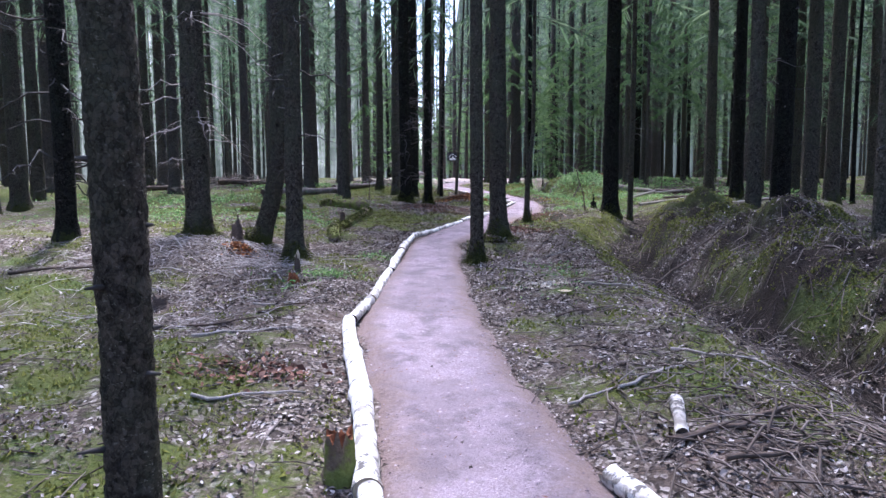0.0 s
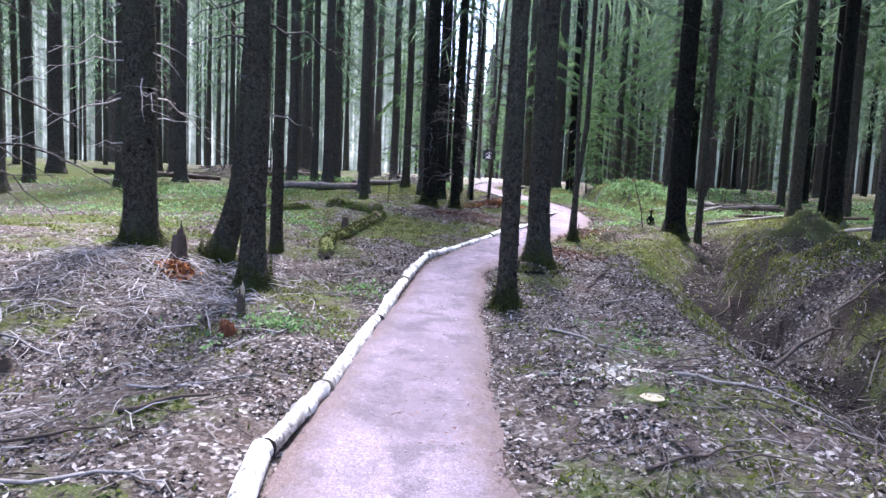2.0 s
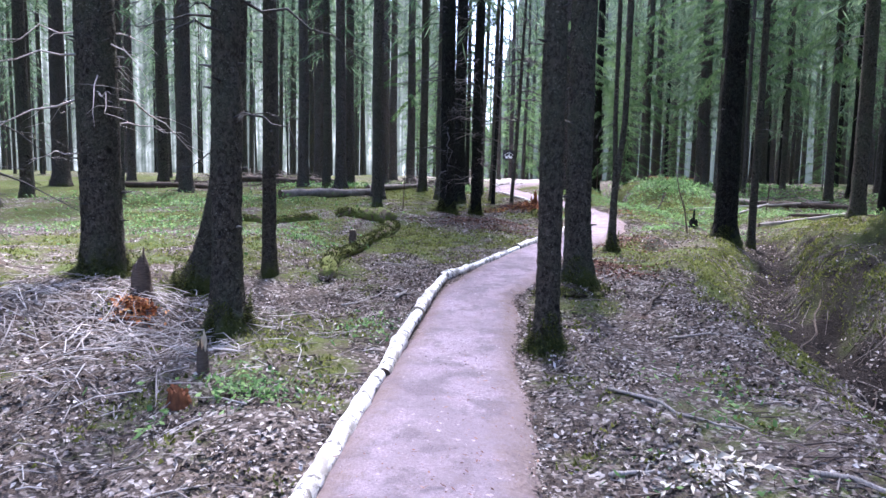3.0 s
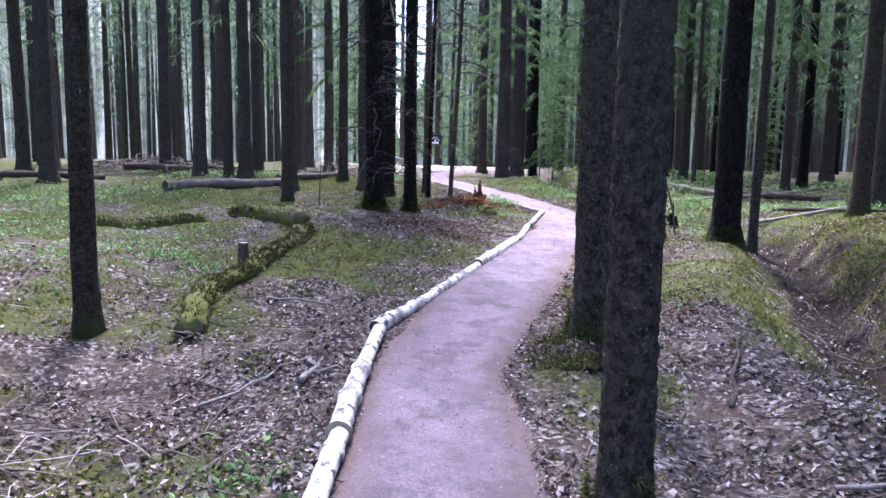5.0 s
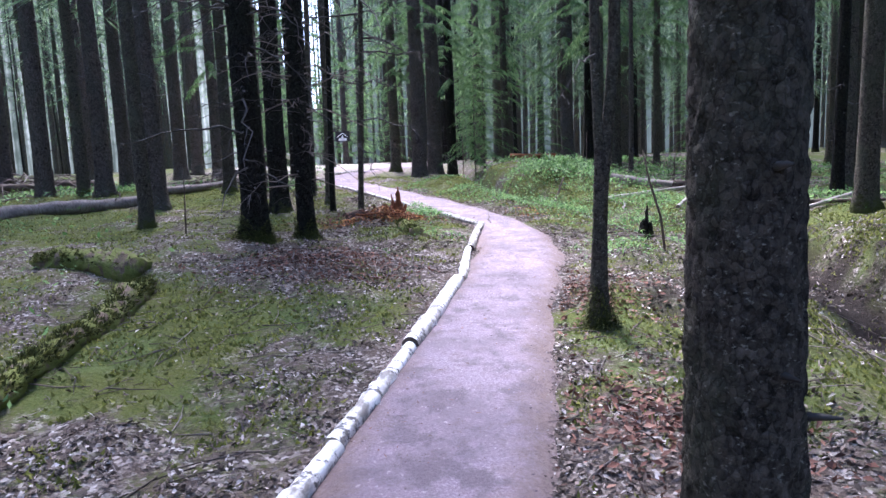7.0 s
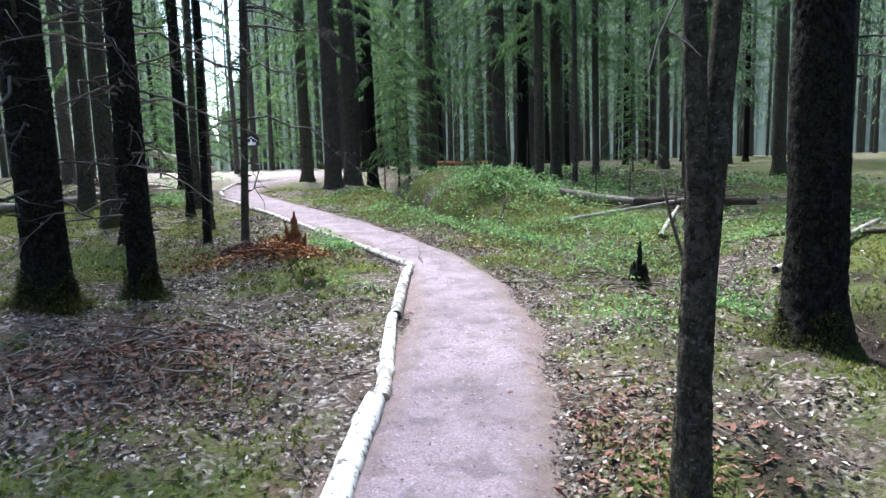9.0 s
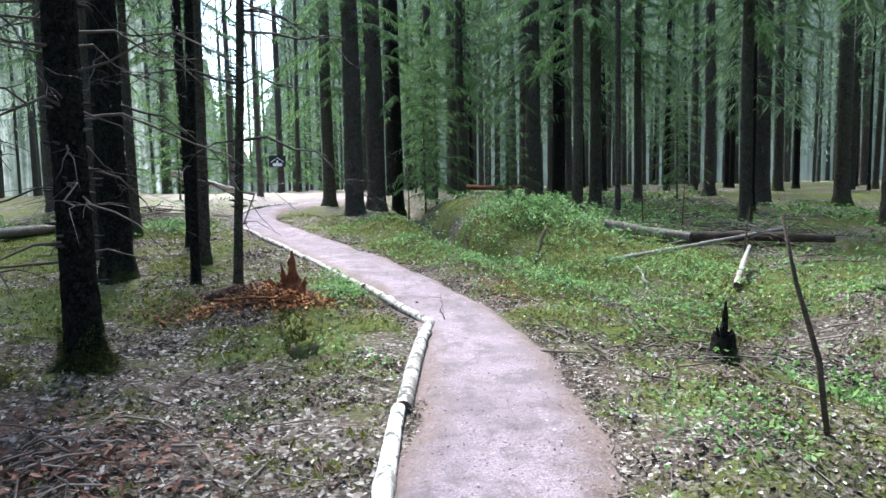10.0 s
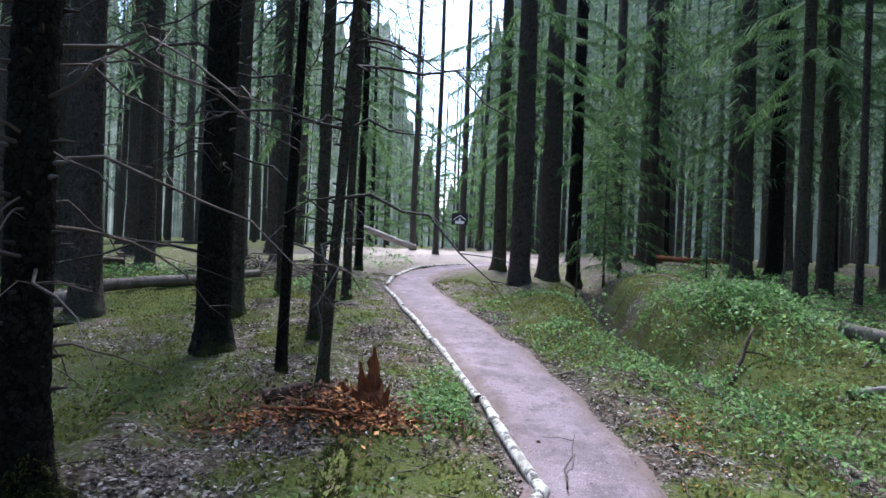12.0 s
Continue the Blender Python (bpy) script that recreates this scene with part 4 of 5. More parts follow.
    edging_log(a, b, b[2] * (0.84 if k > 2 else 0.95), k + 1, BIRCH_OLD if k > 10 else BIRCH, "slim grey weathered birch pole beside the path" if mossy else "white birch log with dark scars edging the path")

# ---- fallen wood, stumps, sign ----


def off_track(x, y):
    return np.abs(x - smooth_rows(y, PX)) - smooth_rows(y, PW)


def crooked(a, b, n, sway, r):
    t = np.linspace(0, 1, n)[:, None]
    p = np.asarray(a)[None] * (1 - t) + np.asarray(b)[None] * t
    p[1:-1] += r.normal(size=(n - 2, 3)) * sway * np.array([1, 1, 0.4])
    return p


def over(x, y, up=0.0):
    return np.array([x, y, at(x, y) + up])


def fallen_branch(a, b, radius, seed, material, label, ups=(0.02, 0.02), side=3):
    r = np.random.default_rng(seed)
    pa, pb = over(*a, ups[0]), over(*b, ups[1])
    p = crooked(pa, pb, 8, 0.02 * np.linalg.norm(pb - pa), r)
    if max(ups) < 0.1:
        p[:, 2] = height(p[:, 0], p[:, 1]) + radius + 0.008
    origin = p[0].copy()
    h = Heap()
    h.tube(p - origin, np.linspace(radius, radius * 0.45, 8), 8, True, 0.06, seed)
    ob = thing("fallen_branch", origin, label, "branch", "fallen branches")
    stick = part("stick", h, material, ob)
    for k in range(side):
        i = r.integers(2, 7)
        d = pb - pa
        az = math.atan2(d[1], d[0]) + r.choice([-1, 1]) * (0.5 + 0.4 * r.random())
        q = limb(p[i] - origin, az, 0.15 + 0.25 * r.random(), 0.15, 0.3, 4, 0.05, r)
        h2 = Heap()
        h2.tube(q, np.linspace(radius * 0.45, radius * 0.12, 4), 5, True)
        part("side_twig", h2, material, stick)
    return ob


def fallen_log(a, b, radius, seed, material, label, ups=(0.0, 0.0), taper=0.75, end_material=None):
    r = np.random.default_rng(seed)
    pa, pb = Vector(over(*a, radius * 0.7 + ups[0])), Vector(over(*b, radius * 0.7 + ups[1]))
    length = (pb - pa).length
    n = max(8, int(length / 0.15))
    t = np.linspace(0, length, n)
    pts = np.stack([t, 0.25 * radius * np.sin(t * 1.3 + seed), 0.15 * radius * np.sin(t * 2.1 + seed)], -1)
    rad = radius * np.linspace(1, taper, n) * (1 + 0.06 * r.normal(size=n))
    h = Heap()
    h.tube(pts, rad, 14, False, 0.10 if material in (MOSSY_STUB, DARK_WOOD) else 0.04, seed)
    ob = thing("fallen_log", (0, 0, 0), label, "log", "fallen logs")
    x = (pb - pa).normalized()
    yv = Vector((0, 0, 1)).cross(x).normalized()
    ob.matrix_world = Matrix.Translation(pa) @ Matrix((x, yv, x.cross(yv))).transposed().to_4x4()
    part("bark", h, material, ob)
    for i in (0, n - 1):
        e = Heap()
        th = np.arange(14) * 2 * np.pi / 14
        ringv = np.stack([np.full(14, pts[i, 0]) + 0.02 * r.normal(size=14), pts[i, 1] + rad[i] * np.cos(th), pts[i, 2] + rad[i] * np.sin(th)], -1)
        e.add(np.concatenate([ringv, [pts[i]]]), [(j, (j + 1) % 14, 14) for j in range(14)])
        part("end", e, end_material or DARK_WOOD, ob, "broken end", False)
    for k in range(int(length * 1.2)):
        az = r.random() * 6.283
        i = r.integers(1, n - 1)
        s = pts[i] + np.array([0, math.cos(az), math.sin(az)]) * rad[i] * 0.8
        e = Heap()
        e.tube([s, s + np.array([0.3, math.cos(az), math.sin(az)]) * (0.05 + 0.12 * r.random())], [radius * 0.14, radius * 0.06], 5, True)
        part("branch_stub", e, material, ob)
    return ob


def stump(name, x, y, radius, tall, material, label, ragged=0.3, spike=0.0, lean=(0, 0), top=None, seed=1, flare=0.35, category="stump"):
    """A broken or sawn stump; spike raises one side to a splinter."""
    r = np.random.default_rng(seed)
    sides = 20
    th = np.arange(sides) * 2 * np.pi / sides
    crest = tall * (1 + ragged * r.normal(size=sides) * 0.5) + spike * np.exp(-((np.angle(np.exp(1j * (th - 1.2)))) / 0.55) ** 2)
    h = Heap()
    rows = []
    for f in (-0.25, 0.0, 0.12, 0.3, 0.5, 0.7, 0.85, 1.0):
        z = np.where(f > 0, crest * f, f)
        rad = radius * (1 + flare * np.exp(-np.clip(z, 0, 9) / 0.08)) * (1 - 0.12 * max(f, 0)) * (1 + 0.05 * r.normal(size=sides))
        if spike:
            rad = rad * (1 - 0.55 * np.clip((z - tall) / (spike + 1e-6), 0, 1))
        rows.append(np.stack([rad * np.cos(th) + lean[0] * np.clip(z, 0, 9), rad * np.sin(th) + lean[1] * np.clip(z, 0, 9), z], -1))
    n = len(rows)
    h.add(np.concatenate(rows), [(i * sides + j, i * sides + (j + 1) % sides, (i + 1) * sides + (j + 1) % sides, (i + 1) * sides + j) for i in range(n - 1) for j in range(sides)])
    ob = thing(name, (x, y, at(x, y)), label, category)
    part("bark", h, material, ob)
    e = Heap()
    inner = rows[-1].copy()
    mid = np.array([lean[0] * tall, lean[1] * tall, tall * (0.8 if ragged else 1.0)])
    e.add(np.concatenate([inner, inner * 0.5 + mid * 0.5 + r.normal(size=inner.shape) * 0.012 * (ragged > 0), [mid]]),
          [(j, (j + 1) % sides, sides + (j + 1) % sides, sides + j) for j in range(sides)] + [(sides + j, sides + (j + 1) % sides, 2 * sides) for j in range(sides)])
    part("broken_top" if ragged else "sawn_top", e, top or material, ob, "", False)
    return ob


def chips(name, x, y, rx, ry, count, size, material, label, category, seed, high=0.05, flat=0.6):
    """Loose flakes lying over the ground."""
    r = np.random.default_rng(seed)
    px, py = x + rx * r.normal(size=count) * 0.5, y + ry * r.normal(size=count) * 0.5
    keep = (off_track(px, py) > 0.03) | (r.random(count) < 0.04)
    px, py = px[keep], py[keep]
    count = len(px)
    pz = height(px, py) + 0.01 + high * r.random(count) * np.exp(-((px - x) / rx) ** 2 - ((py - y) / ry) ** 2)
    c = np.stack([px, py, pz], -1)
    a = r.normal(size=(count, 3)) * np.array([1, 1, 1 - flat])
    a /= np.linalg.norm(a, axis=1)[:, None]
    b = np.cross(a, r.normal(size=(count, 3)) * np.array([1 - flat, 1 - flat, 1]))
    b /= np.linalg.norm(b, axis=1)[:, None] + 1e-9
    ln = size * (0.5 + r.random((count, 1)))
    w = ln * (0.25 + 0.3 * r.random((count, 1)))
    up = np.array([0, 0, 1]) * ln * 0.12
    v = np.stack([c - a * ln, c + b * w + up, c + a * ln, c - b * w + up], 1)
    v -= np.array([x, y, at(x, y)])
    h = Heap()
    h.add(v.reshape(-1, 3), [f for k in range(count) for f in ((4 * k, 4 * k + 1, 4 * k + 2), (4 * k, 4 * k + 2, 4 * k + 3))])
    return solid(name, h, material, (x, y, at(x, y)), label, category, kind="stuff", smooth=False)


def twig_heap(name, x, y, rx, ry, count, length, radius, material, label, category, seed, high=0.15):
    r = np.random.default_rng(seed)
    h = Heap()
    for k in range(count):
        px, py = x + rx * r.normal() * 0.5, y + ry * r.normal() * 0.5
        az, ln = r.random() * 6.283, length * (0.4 + r.random())
        d = np.array([math.cos(az), math.sin(az)]) * ln / 2
        lift = high * r.random() * math.exp(-((px - x) / rx) ** 2 - ((py - y) / ry) ** 2)
        e0, e1 = np.array([px, py]) - d, np.array([px, py]) + d
        m = np.array([px, py]) + r.normal(size=2) * ln * 0.07
        p = [over(*e0, 0.01 + lift * r.random()), over(*m, 0.015 + lift), over(*e1, 0.01 + lift * r.random())]
        h.tube(np.array(p) - over(x, y), np.array([1, 0.8, 0.4]) * radius * (0.5 + r.random()), 4, False)
    return solid(name, h, material, tuple(over(x, y)), label, category, kind="stuff")


# first stretch
stump("tree_stump", -0.485, 2.88, 0.07, 0.22, MOSSY_LOG, "small mossy stump with a rotten orange top", 0.2, top=RED_ROT, seed=4)
stump("tree_stump", -3.0, 6.7, 0.07, 0.13, DARK_WOOD, "small blackened stump in the litter", 0.3, seed=5)
stump("tree_stump", -2.98, 9.25, 0.08, 0.26, DARK_WOOD, "broken brown stump beside the brush heap", 0.5, 0.12, seed=6)
stump("tree_stump", -1.82, 7.95, 0.035, 0.22, DARK_WOOD, "thin broken stub with a pale splintered tip", 0.3, 0.1, seed=7, top=PALE_WOOD)
stump("tree_stump", -1.78, 7.55, 0.055, 0.08, RED_ROT, "crumbling red-brown rotten stump", 0.6, seed=8)
stump("tree_stump", 1.22, 6.36, 0.065, 0.03, MOSSY_LOG, "low sawn stump with a pale fresh top", 0.0, seed=9, top=PALE_WOOD)
stump("tree_stump", -2.15, 13.75, 0.06, 0.25, DARK_WOOD, "short dark stump with a sawn pale top", 0.0, seed=10, top=PALE_WOOD, flare=0.15)
chips("sawdust_heap", -2.85, 8.95, 0.2, 0.16, 420, 0.026, CHIPS, "orange crumbs of rotten wood in a heap", "wood chips", 11, 0.09)
chips("wood_chips", 1.05, 6.95, 0.32, 0.25, 240, 0.025, PALE_CHIPS, "pale fresh wood chips scattered on moss", "wood chips", 12, 0.02)
twig_heap("brush_heap", -2.95, 8.75, 1.7, 1.3, 760, 0.32, 0.004, BLEACHED, "heap of bleached thin twigs and branches", "brush", 13, 0.12)
twig_heap("brush_heap", 1.75, 4.0, 1.3, 1.8, 300, 0.3, 0.0042, TWIG, "strewn grey sticks beside the path", "brush", 14, 0.10)
twig_heap("brush_heap", 1.9, 3.1, 1.2, 1.0, 110, 0.5, 0.006, TWIG, "long grey sticks strewn beside the path", "brush", 72, 0.08)
twig_heap("brush_heap", 2.35, 6.4, 1.0, 2.2, 220, 0.3, 0.004, TWIG, "strewn dark sticks along the ditch", "brush", 15, 0.06)
# pale twigs added to brighten the litter like a patch of sun
twig_heap("brush_heap", -3.2, 6.4, 2.2, 1.8, 320, 0.22, 0.0035, BLEACHED, "thin pale twigs strewn over leaf litter in place of a sun patch", "brush", 71, 0.05)
chips("bark_debris", -1.25, 4.2, 0.5, 0.3, 260, 0.03, RED_LEAVES, "red-brown crumbled bark on the litter", "bark", 16, 0.05)
fallen_log((0.78, 2.86), (1.02, 2.2), 0.055, 31, BIRCH, "short white birch log at the path edge", end_material=PALE_WOOD)
fallen_log((1.36, 3.66), (1.22, 3.2), 0.042, 32, BIRCH_OLD, "short peeling birch billet in the litter", end_material=DARK_WOOD)
for k, (a, b, rad) in enumerate((((1.15, 3.15), (2.2, 3.62), 0.022), ((0.75, 3.75), (1.15, 3.95), 0.010), ((1.1, 3.9), (1.7, 4.4), 0.014), ((1.35, 2.95), (1.9, 3.05), 0.016), ((2.0, 2.6), (2.7, 3.3), 0.014), ((1.7, 4.7), (2.5, 4.3), 0.014),
                                ((-1.75, 5.95), (-1.32, 6.15), 0.016), ((-1.5, 3.7), (-0.85, 3.85), 0.013), ((-2.0, 5.0), (-1.2, 5.3), 0.014), ((-2.6, 5.4), (-1.7, 5.75), 0.015), ((-1.9, 6.3), (-1.15, 6.6), 0.010), ((-3.6, 7.2), (-2.6, 6.9), 0.012),
                                ((-5.2, 7.6), (-3.7, 7.95), 0.018), ((0.75, 7.9), (1.4, 7.4), 0.012), ((1.5, 6.9), (2.3, 6.4), 0.014), ((1.0, 5.6), (1.55, 5.9), 0.011), ((0.62, 6.9), (0.85, 6.95), 0.013), ((-1.45, 10.2), (-0.95, 10.9), 0.010),
                                ((-1.4, 9.6), (-1.25, 10.4), 0.012), ((-1.55, 12.4), (-1.0, 12.3), 0.012), ((-0.95, 10.5), (-0.88, 10.75), 0.022), ((1.5, 10.2), (2.0, 11.1), 0.016), ((1.35, 11.6), (1.95, 12.5), 0.014), ((1.5, 9.3), (2.1, 9.0), 0.012))):
    fallen_branch(a, b, rad, 200 + k, GREY_WOOD if k % 3 else DARK_WOOD, "dry crooked branch lying on the forest floor", side=1 + k % 3)
fallen_branch((2.6, 8.0), (3.9, 8.7), 0.02, 240, DARK_WOOD, "brown branch lying across the ditch", (0.02, 0.15))
fallen_branch((3.0, 10.2), (3.6, 11.2), 0.014, 241, DARK_WOOD, "brown branch in the ditch", (0.02, 0.1))
fallen_log((4.5, 9.5), (5.3, 8.0), 0.05, 33, GREY_WOOD, "bare weathered pole on the mossy bank", (0.0, 0.0))
fallen_log((5.3, 17.3), (7.8, 18.3), 0.04, 242, GREY_WOOD, "fallen pole behind the ditch", (0.12, 0.1))
fallen_log((5.6, 13.4), (7.8, 14.4), 0.035, 243, GREY_WOOD, "fallen pole on the bank", (0.05, 0.1))
fallen_log((6.4, 18.6), (8.6, 17.0), 0.035, 246, DARK_WOOD, "dark fallen pole behind the ditch", (0.05, 0.2))

# left of the path, middle stretch


def mossy_log(points, radius, seed, bare=1.0):
    """An old half-sunk log under a cushion of moss."""
    r = np.random.default_rng(seed)
    p = np.array([over(x, y) for x, y in points])
    d = np.concatenate([[0], np.cumsum(np.linalg.norm(np.diff(p, axis=0), axis=1))])
    u = np.arange(0, d[-1], 0.06)
    p = np.stack([np.interp(u, d, p[:, k]) for k in range(3)], -1)
    p[:, 0] += 0.05 * np.sin(u * 1.7 + seed)
    p[:, 2] = height(p[:, 0], p[:, 1]) + radius * (0.30 + 0.5 * fbm(u, u * 0, 0.8, 3, seed))
    rad = radius * (1 + 0.5 * fbm(u, u * 0, 1.4, 3, seed + 5.0)) * np.minimum(1, 0.55 + (u[-1] - u) * 1.5)
    origin = p[0].copy()
    h = Heap()
    h.tube(p - origin, rad, 16, True, 0.14, seed)
    ob = thing("fallen_log", origin, "old half-sunk log wrapped in green moss", "log", "fallen logs")
    part("bark", h, MOSSY_LOG, ob)
    n = int(u[-1] * 2600)
    k = r.integers(1, len(u) - 1, n)
    az = r.uniform(0.2, 2.94, n)
    grown = fbm(u, u * 0, 1.6, 3, seed + 2.0)[k] + 0.35 * np.minimum(u[k] - bare, 0.6) > -0.12 + 0.25 * r.normal(size=n)
    k, az = k[grown], az[grown]
    n = len(k)
    way = p[k + 1] - p[k - 1]
    way /= np.linalg.norm(way, axis=1)[:, None]
    side = np.stack([-way[:, 1], way[:, 0], 0 * az], -1)
    out = side * np.cos(az)[:, None] + np.array([0, 0, 1]) * np.sin(az)[:, None]
    c = p[k] - origin + way * r.uniform(-0.05, 0.05, (n, 1)) + out * rad[k][:, None] * 0.95
    tip = c + out * r.uniform(0.01, 0.035, (n, 1)) + r.normal(size=(n, 3)) * 0.012
    w = np.cross(out, r.normal(size=(n, 3))) * 0.006
    q = 3 * np.arange(n)
    h = Heap()
    h.add(np.stack([c - w, c + w, tip], 1).reshape(-1, 3), np.stack([q, q + 1, q + 2], -1).tolist())
    part("moss_cushion", h, MOSS_DARK, ob, "olive-green moss", False)["kind"] = "stuff"


mossy_log([(-1.94, 11.55), (-2.06, 12.5), (-2.0, 14.0), (-1.8, 16.2)], 0.10, 35)
mossy_log([(-1.95, 16.4), (-2.6, 17.0), (-3.4, 17.3)], 0.13, 36)
mossy_log([(-3.6, 17.0), (-5.2, 16.2)], 0.10, 37)
chips("peeled_bark", -1.90, 11.35, 0.2, 0.16, 22, 0.022, BLEACHED, "pale peeled wood at the log end", "wood chips", 17, 0.12)
fallen_log((-6.2, 22.1), (-3.9, 24.7), 0.15, 37, OLD_WOOD, "long barkless fallen trunk, pale above and dark below", (0.0, 0.05), 0.8)
fallen_log((-4.3, 25.5), (-2.7, 28.4), 0.10, 38, OLD_WOOD, "fallen grey trunk lying between spruces", (0.05, 0.1), 0.8)
fallen_log((-9.6, 27.6), (-6.4, 30.0), 0.12, 39, DARK_WOOD, "dark fallen trunk in the moss", (0.25, 0.1), 0.7)
fallen_log((-13, 24.0), (-9.2, 25.5), 0.11, 40, DARK_WOOD, "dark fallen trunk in the moss", (0.2, 0.1), 0.7)
twig_heap("brush_heap", -9.5, 29.5, 3.0, 2.0, 260, 1.4, 0.014, TWIG, "pile of reddish cut branches", "brush", 18, 0.7)
twig_heap("brush_heap", -3.0, 30.5, 1.8, 1.2, 150, 1.1, 0.012, TWIG, "pile of cut branches beside trunks", "brush", 19, 0.5)
chips("bark_debris", -0.15, 16.6, 1.0, 0.8, 1700, 0.024, RED_LEAVES, "dark red-brown crumbled bark and leaves", "bark", 20, 0.06)
twig_heap("brush_heap", -0.2, 16.7, 1.1, 0.8, 130, 0.35, 0.006, TWIG, "dark thin twigs in bark debris", "brush", 21, 0.08)
chips("bark_debris", 1.5, 12.35, 0.6, 0.9, 1100, 0.024, RED_LEAVES, "dark red-brown crumbled bark and leaves", "bark", 22, 0.05)
chips("bark_debris", 2.1, 14.9, 0.7, 1.0, 1300, 0.022, RED_LEAVES, "dark red-brown crumbled bark and leaves", "bark", 23, 0.03)

# the shattered red stump and its surroundings
red = stump("rotten_stump", 0.98, 20.25, 0.12, 0.12, RED_ROT, "shattered rust-red rotten stump with a tall splinter", 0.9, seed=24, flare=0.7)
rs = np.random.default_rng(77)


def shard(x, y, length, wide, lean, twist, k, flatness=0.4, foot=(0.98, 20.25), owner=red, material=None, label="dark rotten splinter"):
    """A ragged upright or fallen sliver of rotten wood, curved and split at its tip."""
    t = np.linspace(0, 1, 10)
    up = math.sqrt(max(0.05, 1 - lean[0] ** 2 - lean[1] ** 2))
    z0 = at(foot[0] + x, foot[1] + y) - at(*foot) - 0.02
    mid = np.stack([x + lean[0] * length * t ** 1.4, y + lean[1] * length * t ** 1.4, z0 + length * up * t], -1)
    half = wide * (1 - 0.86 * t ** 1.3) * (1 + 0.16 * rs.normal(size=10))
    th = np.arange(7) * 2 * np.pi / 7
    d = np.array([math.cos(twist), math.sin(twist), 0.0])
    e = np.array([-d[1], d[0], 0.0])
    jag = 1 + 0.18 * rs.normal(size=(10, 7))
    v = mid[:, None] + (half[:, None] * jag)[..., None] * (np.cos(th)[None, :, None] * d + flatness * np.sin(th)[None, :, None] * e)
    h = Heap()
    h.add(v.reshape(-1, 3), [(i * 7 + j, i * 7 + (j + 1) % 7, i * 7 + 7 + (j + 1) % 7, i * 7 + 7 + j) for i in range(9) for j in range(7)] + [tuple(63 + j for j in range(7))])
    part("splinter", h, material or (RED_ROT if k % 3 else DARK_WOOD), owner, "rust-red wood splinter" if k % 3 and not material else label, False)


shard(0.03, 0.0, 0.50, 0.085, (0.02, 0.0), 0.3, 1, 0.55)
shard(-0.03, 0.03, 0.36, 0.07, (-0.12, 0.0), 0.8, 2)
shard(0.10, -0.02, 0.26, 0.06, (0.25, -0.05), -0.4, 4)
shard(-0.11, -0.03, 0.22, 0.06, (-0.35, -0.1), 0.5, 5)
for k in range(16):
    az, off = rs.uniform(0, 6.283), rs.uniform(0.08, 0.34)
    lean = rs.uniform(0.8, 0.96)
    shard(off * math.cos(az), 0.7 * off * math.sin(az), rs.uniform(0.14, 0.32), rs.uniform(0.02, 0.045), (lean * math.cos(az + rs.normal() * 0.6), lean * math.sin(az + rs.normal() * 0.6) * 0.7), az, k + 1)
ragged_end = thing("broken_log_end", over(-1.92, 11.45), "bleached splintered end of a rotten log", "log")
for k in range(9):
    az = -1.7 + 0.16 * (k - 4)
    shard(rs.uniform(-0.07, 0.07), rs.uniform(0.0, 0.12), rs.uniform(0.14, 0.26), rs.uniform(0.03, 0.055), (0.9 * math.cos(az), 0.9 * math.sin(az)), az + 1.57, k, 0.6, (-1.92, 11.45), ragged_end, GREY_WOOD if k % 4 else DARK_WOOD, "bleached wood splinter")
chips("rotten_crumbs", 0.92, 20.1, 0.45, 0.3, 1300, 0.024, CHIPS, "orange and rust-red crumbs of rotten wood", "wood chips", 25, 0.14)
chips("rotten_crumbs", 0.2, 19.95, 0.5, 0.22, 500, 0.02, CHIPS, "orange crumbs of rotten wood", "wood chips", 26, 0.05)
chips("bark_debris", 0.6, 20.2, 1.3, 0.6, 1500, 0.024, RED_LEAVES, "dark red-brown crumbled bark and leaves", "bark", 27, 0.12)
mossy_log([(1.05, 18.38), (1.03, 18.9), (1.0, 19.5)], 0.10, 28, -1.0)
chips("bark_debris", 3.25, 20.3, 0.3, 0.9, 500, 0.014, CHIPS, "fallen rusty needles at the path edge", "bark", 29, 0.01)
fallen_log((0.15, 20.4), (0.45, 20.55), 0.06, 41, DARK_WOOD, "piece of dark rotten log", (0.03, 0.03))
fallen_branch((0.3, 19.9), (1.0, 19.95), 0.016, 244, RED_ROT, "rusty stick across rotten crumbs", (0.12, 0.1))

# right of the path, last stretch
spiked = stump("tree_stump", 4.2, 17.9, 0.085, 0.17, BARK_DARK, "dark mossy stump with a tall broken spike", 0.5, seed=30, flare=0.7)
for k, (dx, dy, length, wide, lean) in enumerate(((0.0, 0.0, 0.48, 0.05, (0.03, 0.0)), (-0.03, 0.02, 0.27, 0.055, (-0.05, 0.0)), (0.03, -0.02, 0.22, 0.055, (0.08, -0.05)))):
    shard(dx, dy, length, wide, lean, 0.4 * k, k, 0.7, (4.2, 17.9), spiked, BARK_DARK)
fallen_log((5.2, 21.6), (9.4, 23.0), 0.034, 245, GREY_WOOD, "long pale fallen pole propped above the moss", (0.03, 0.18))
fallen_log((6.6, 24.2), (7.5, 23.0), 0.11, 42, OLD_WOOD, "grey fallen log in the moss", (0.04, 0.04))
fallen_log((7.5, 23.2), (9.6, 22.2), 0.09, 43, DARK_WOOD, "dark fallen log in the moss", (0.03, 0.1))
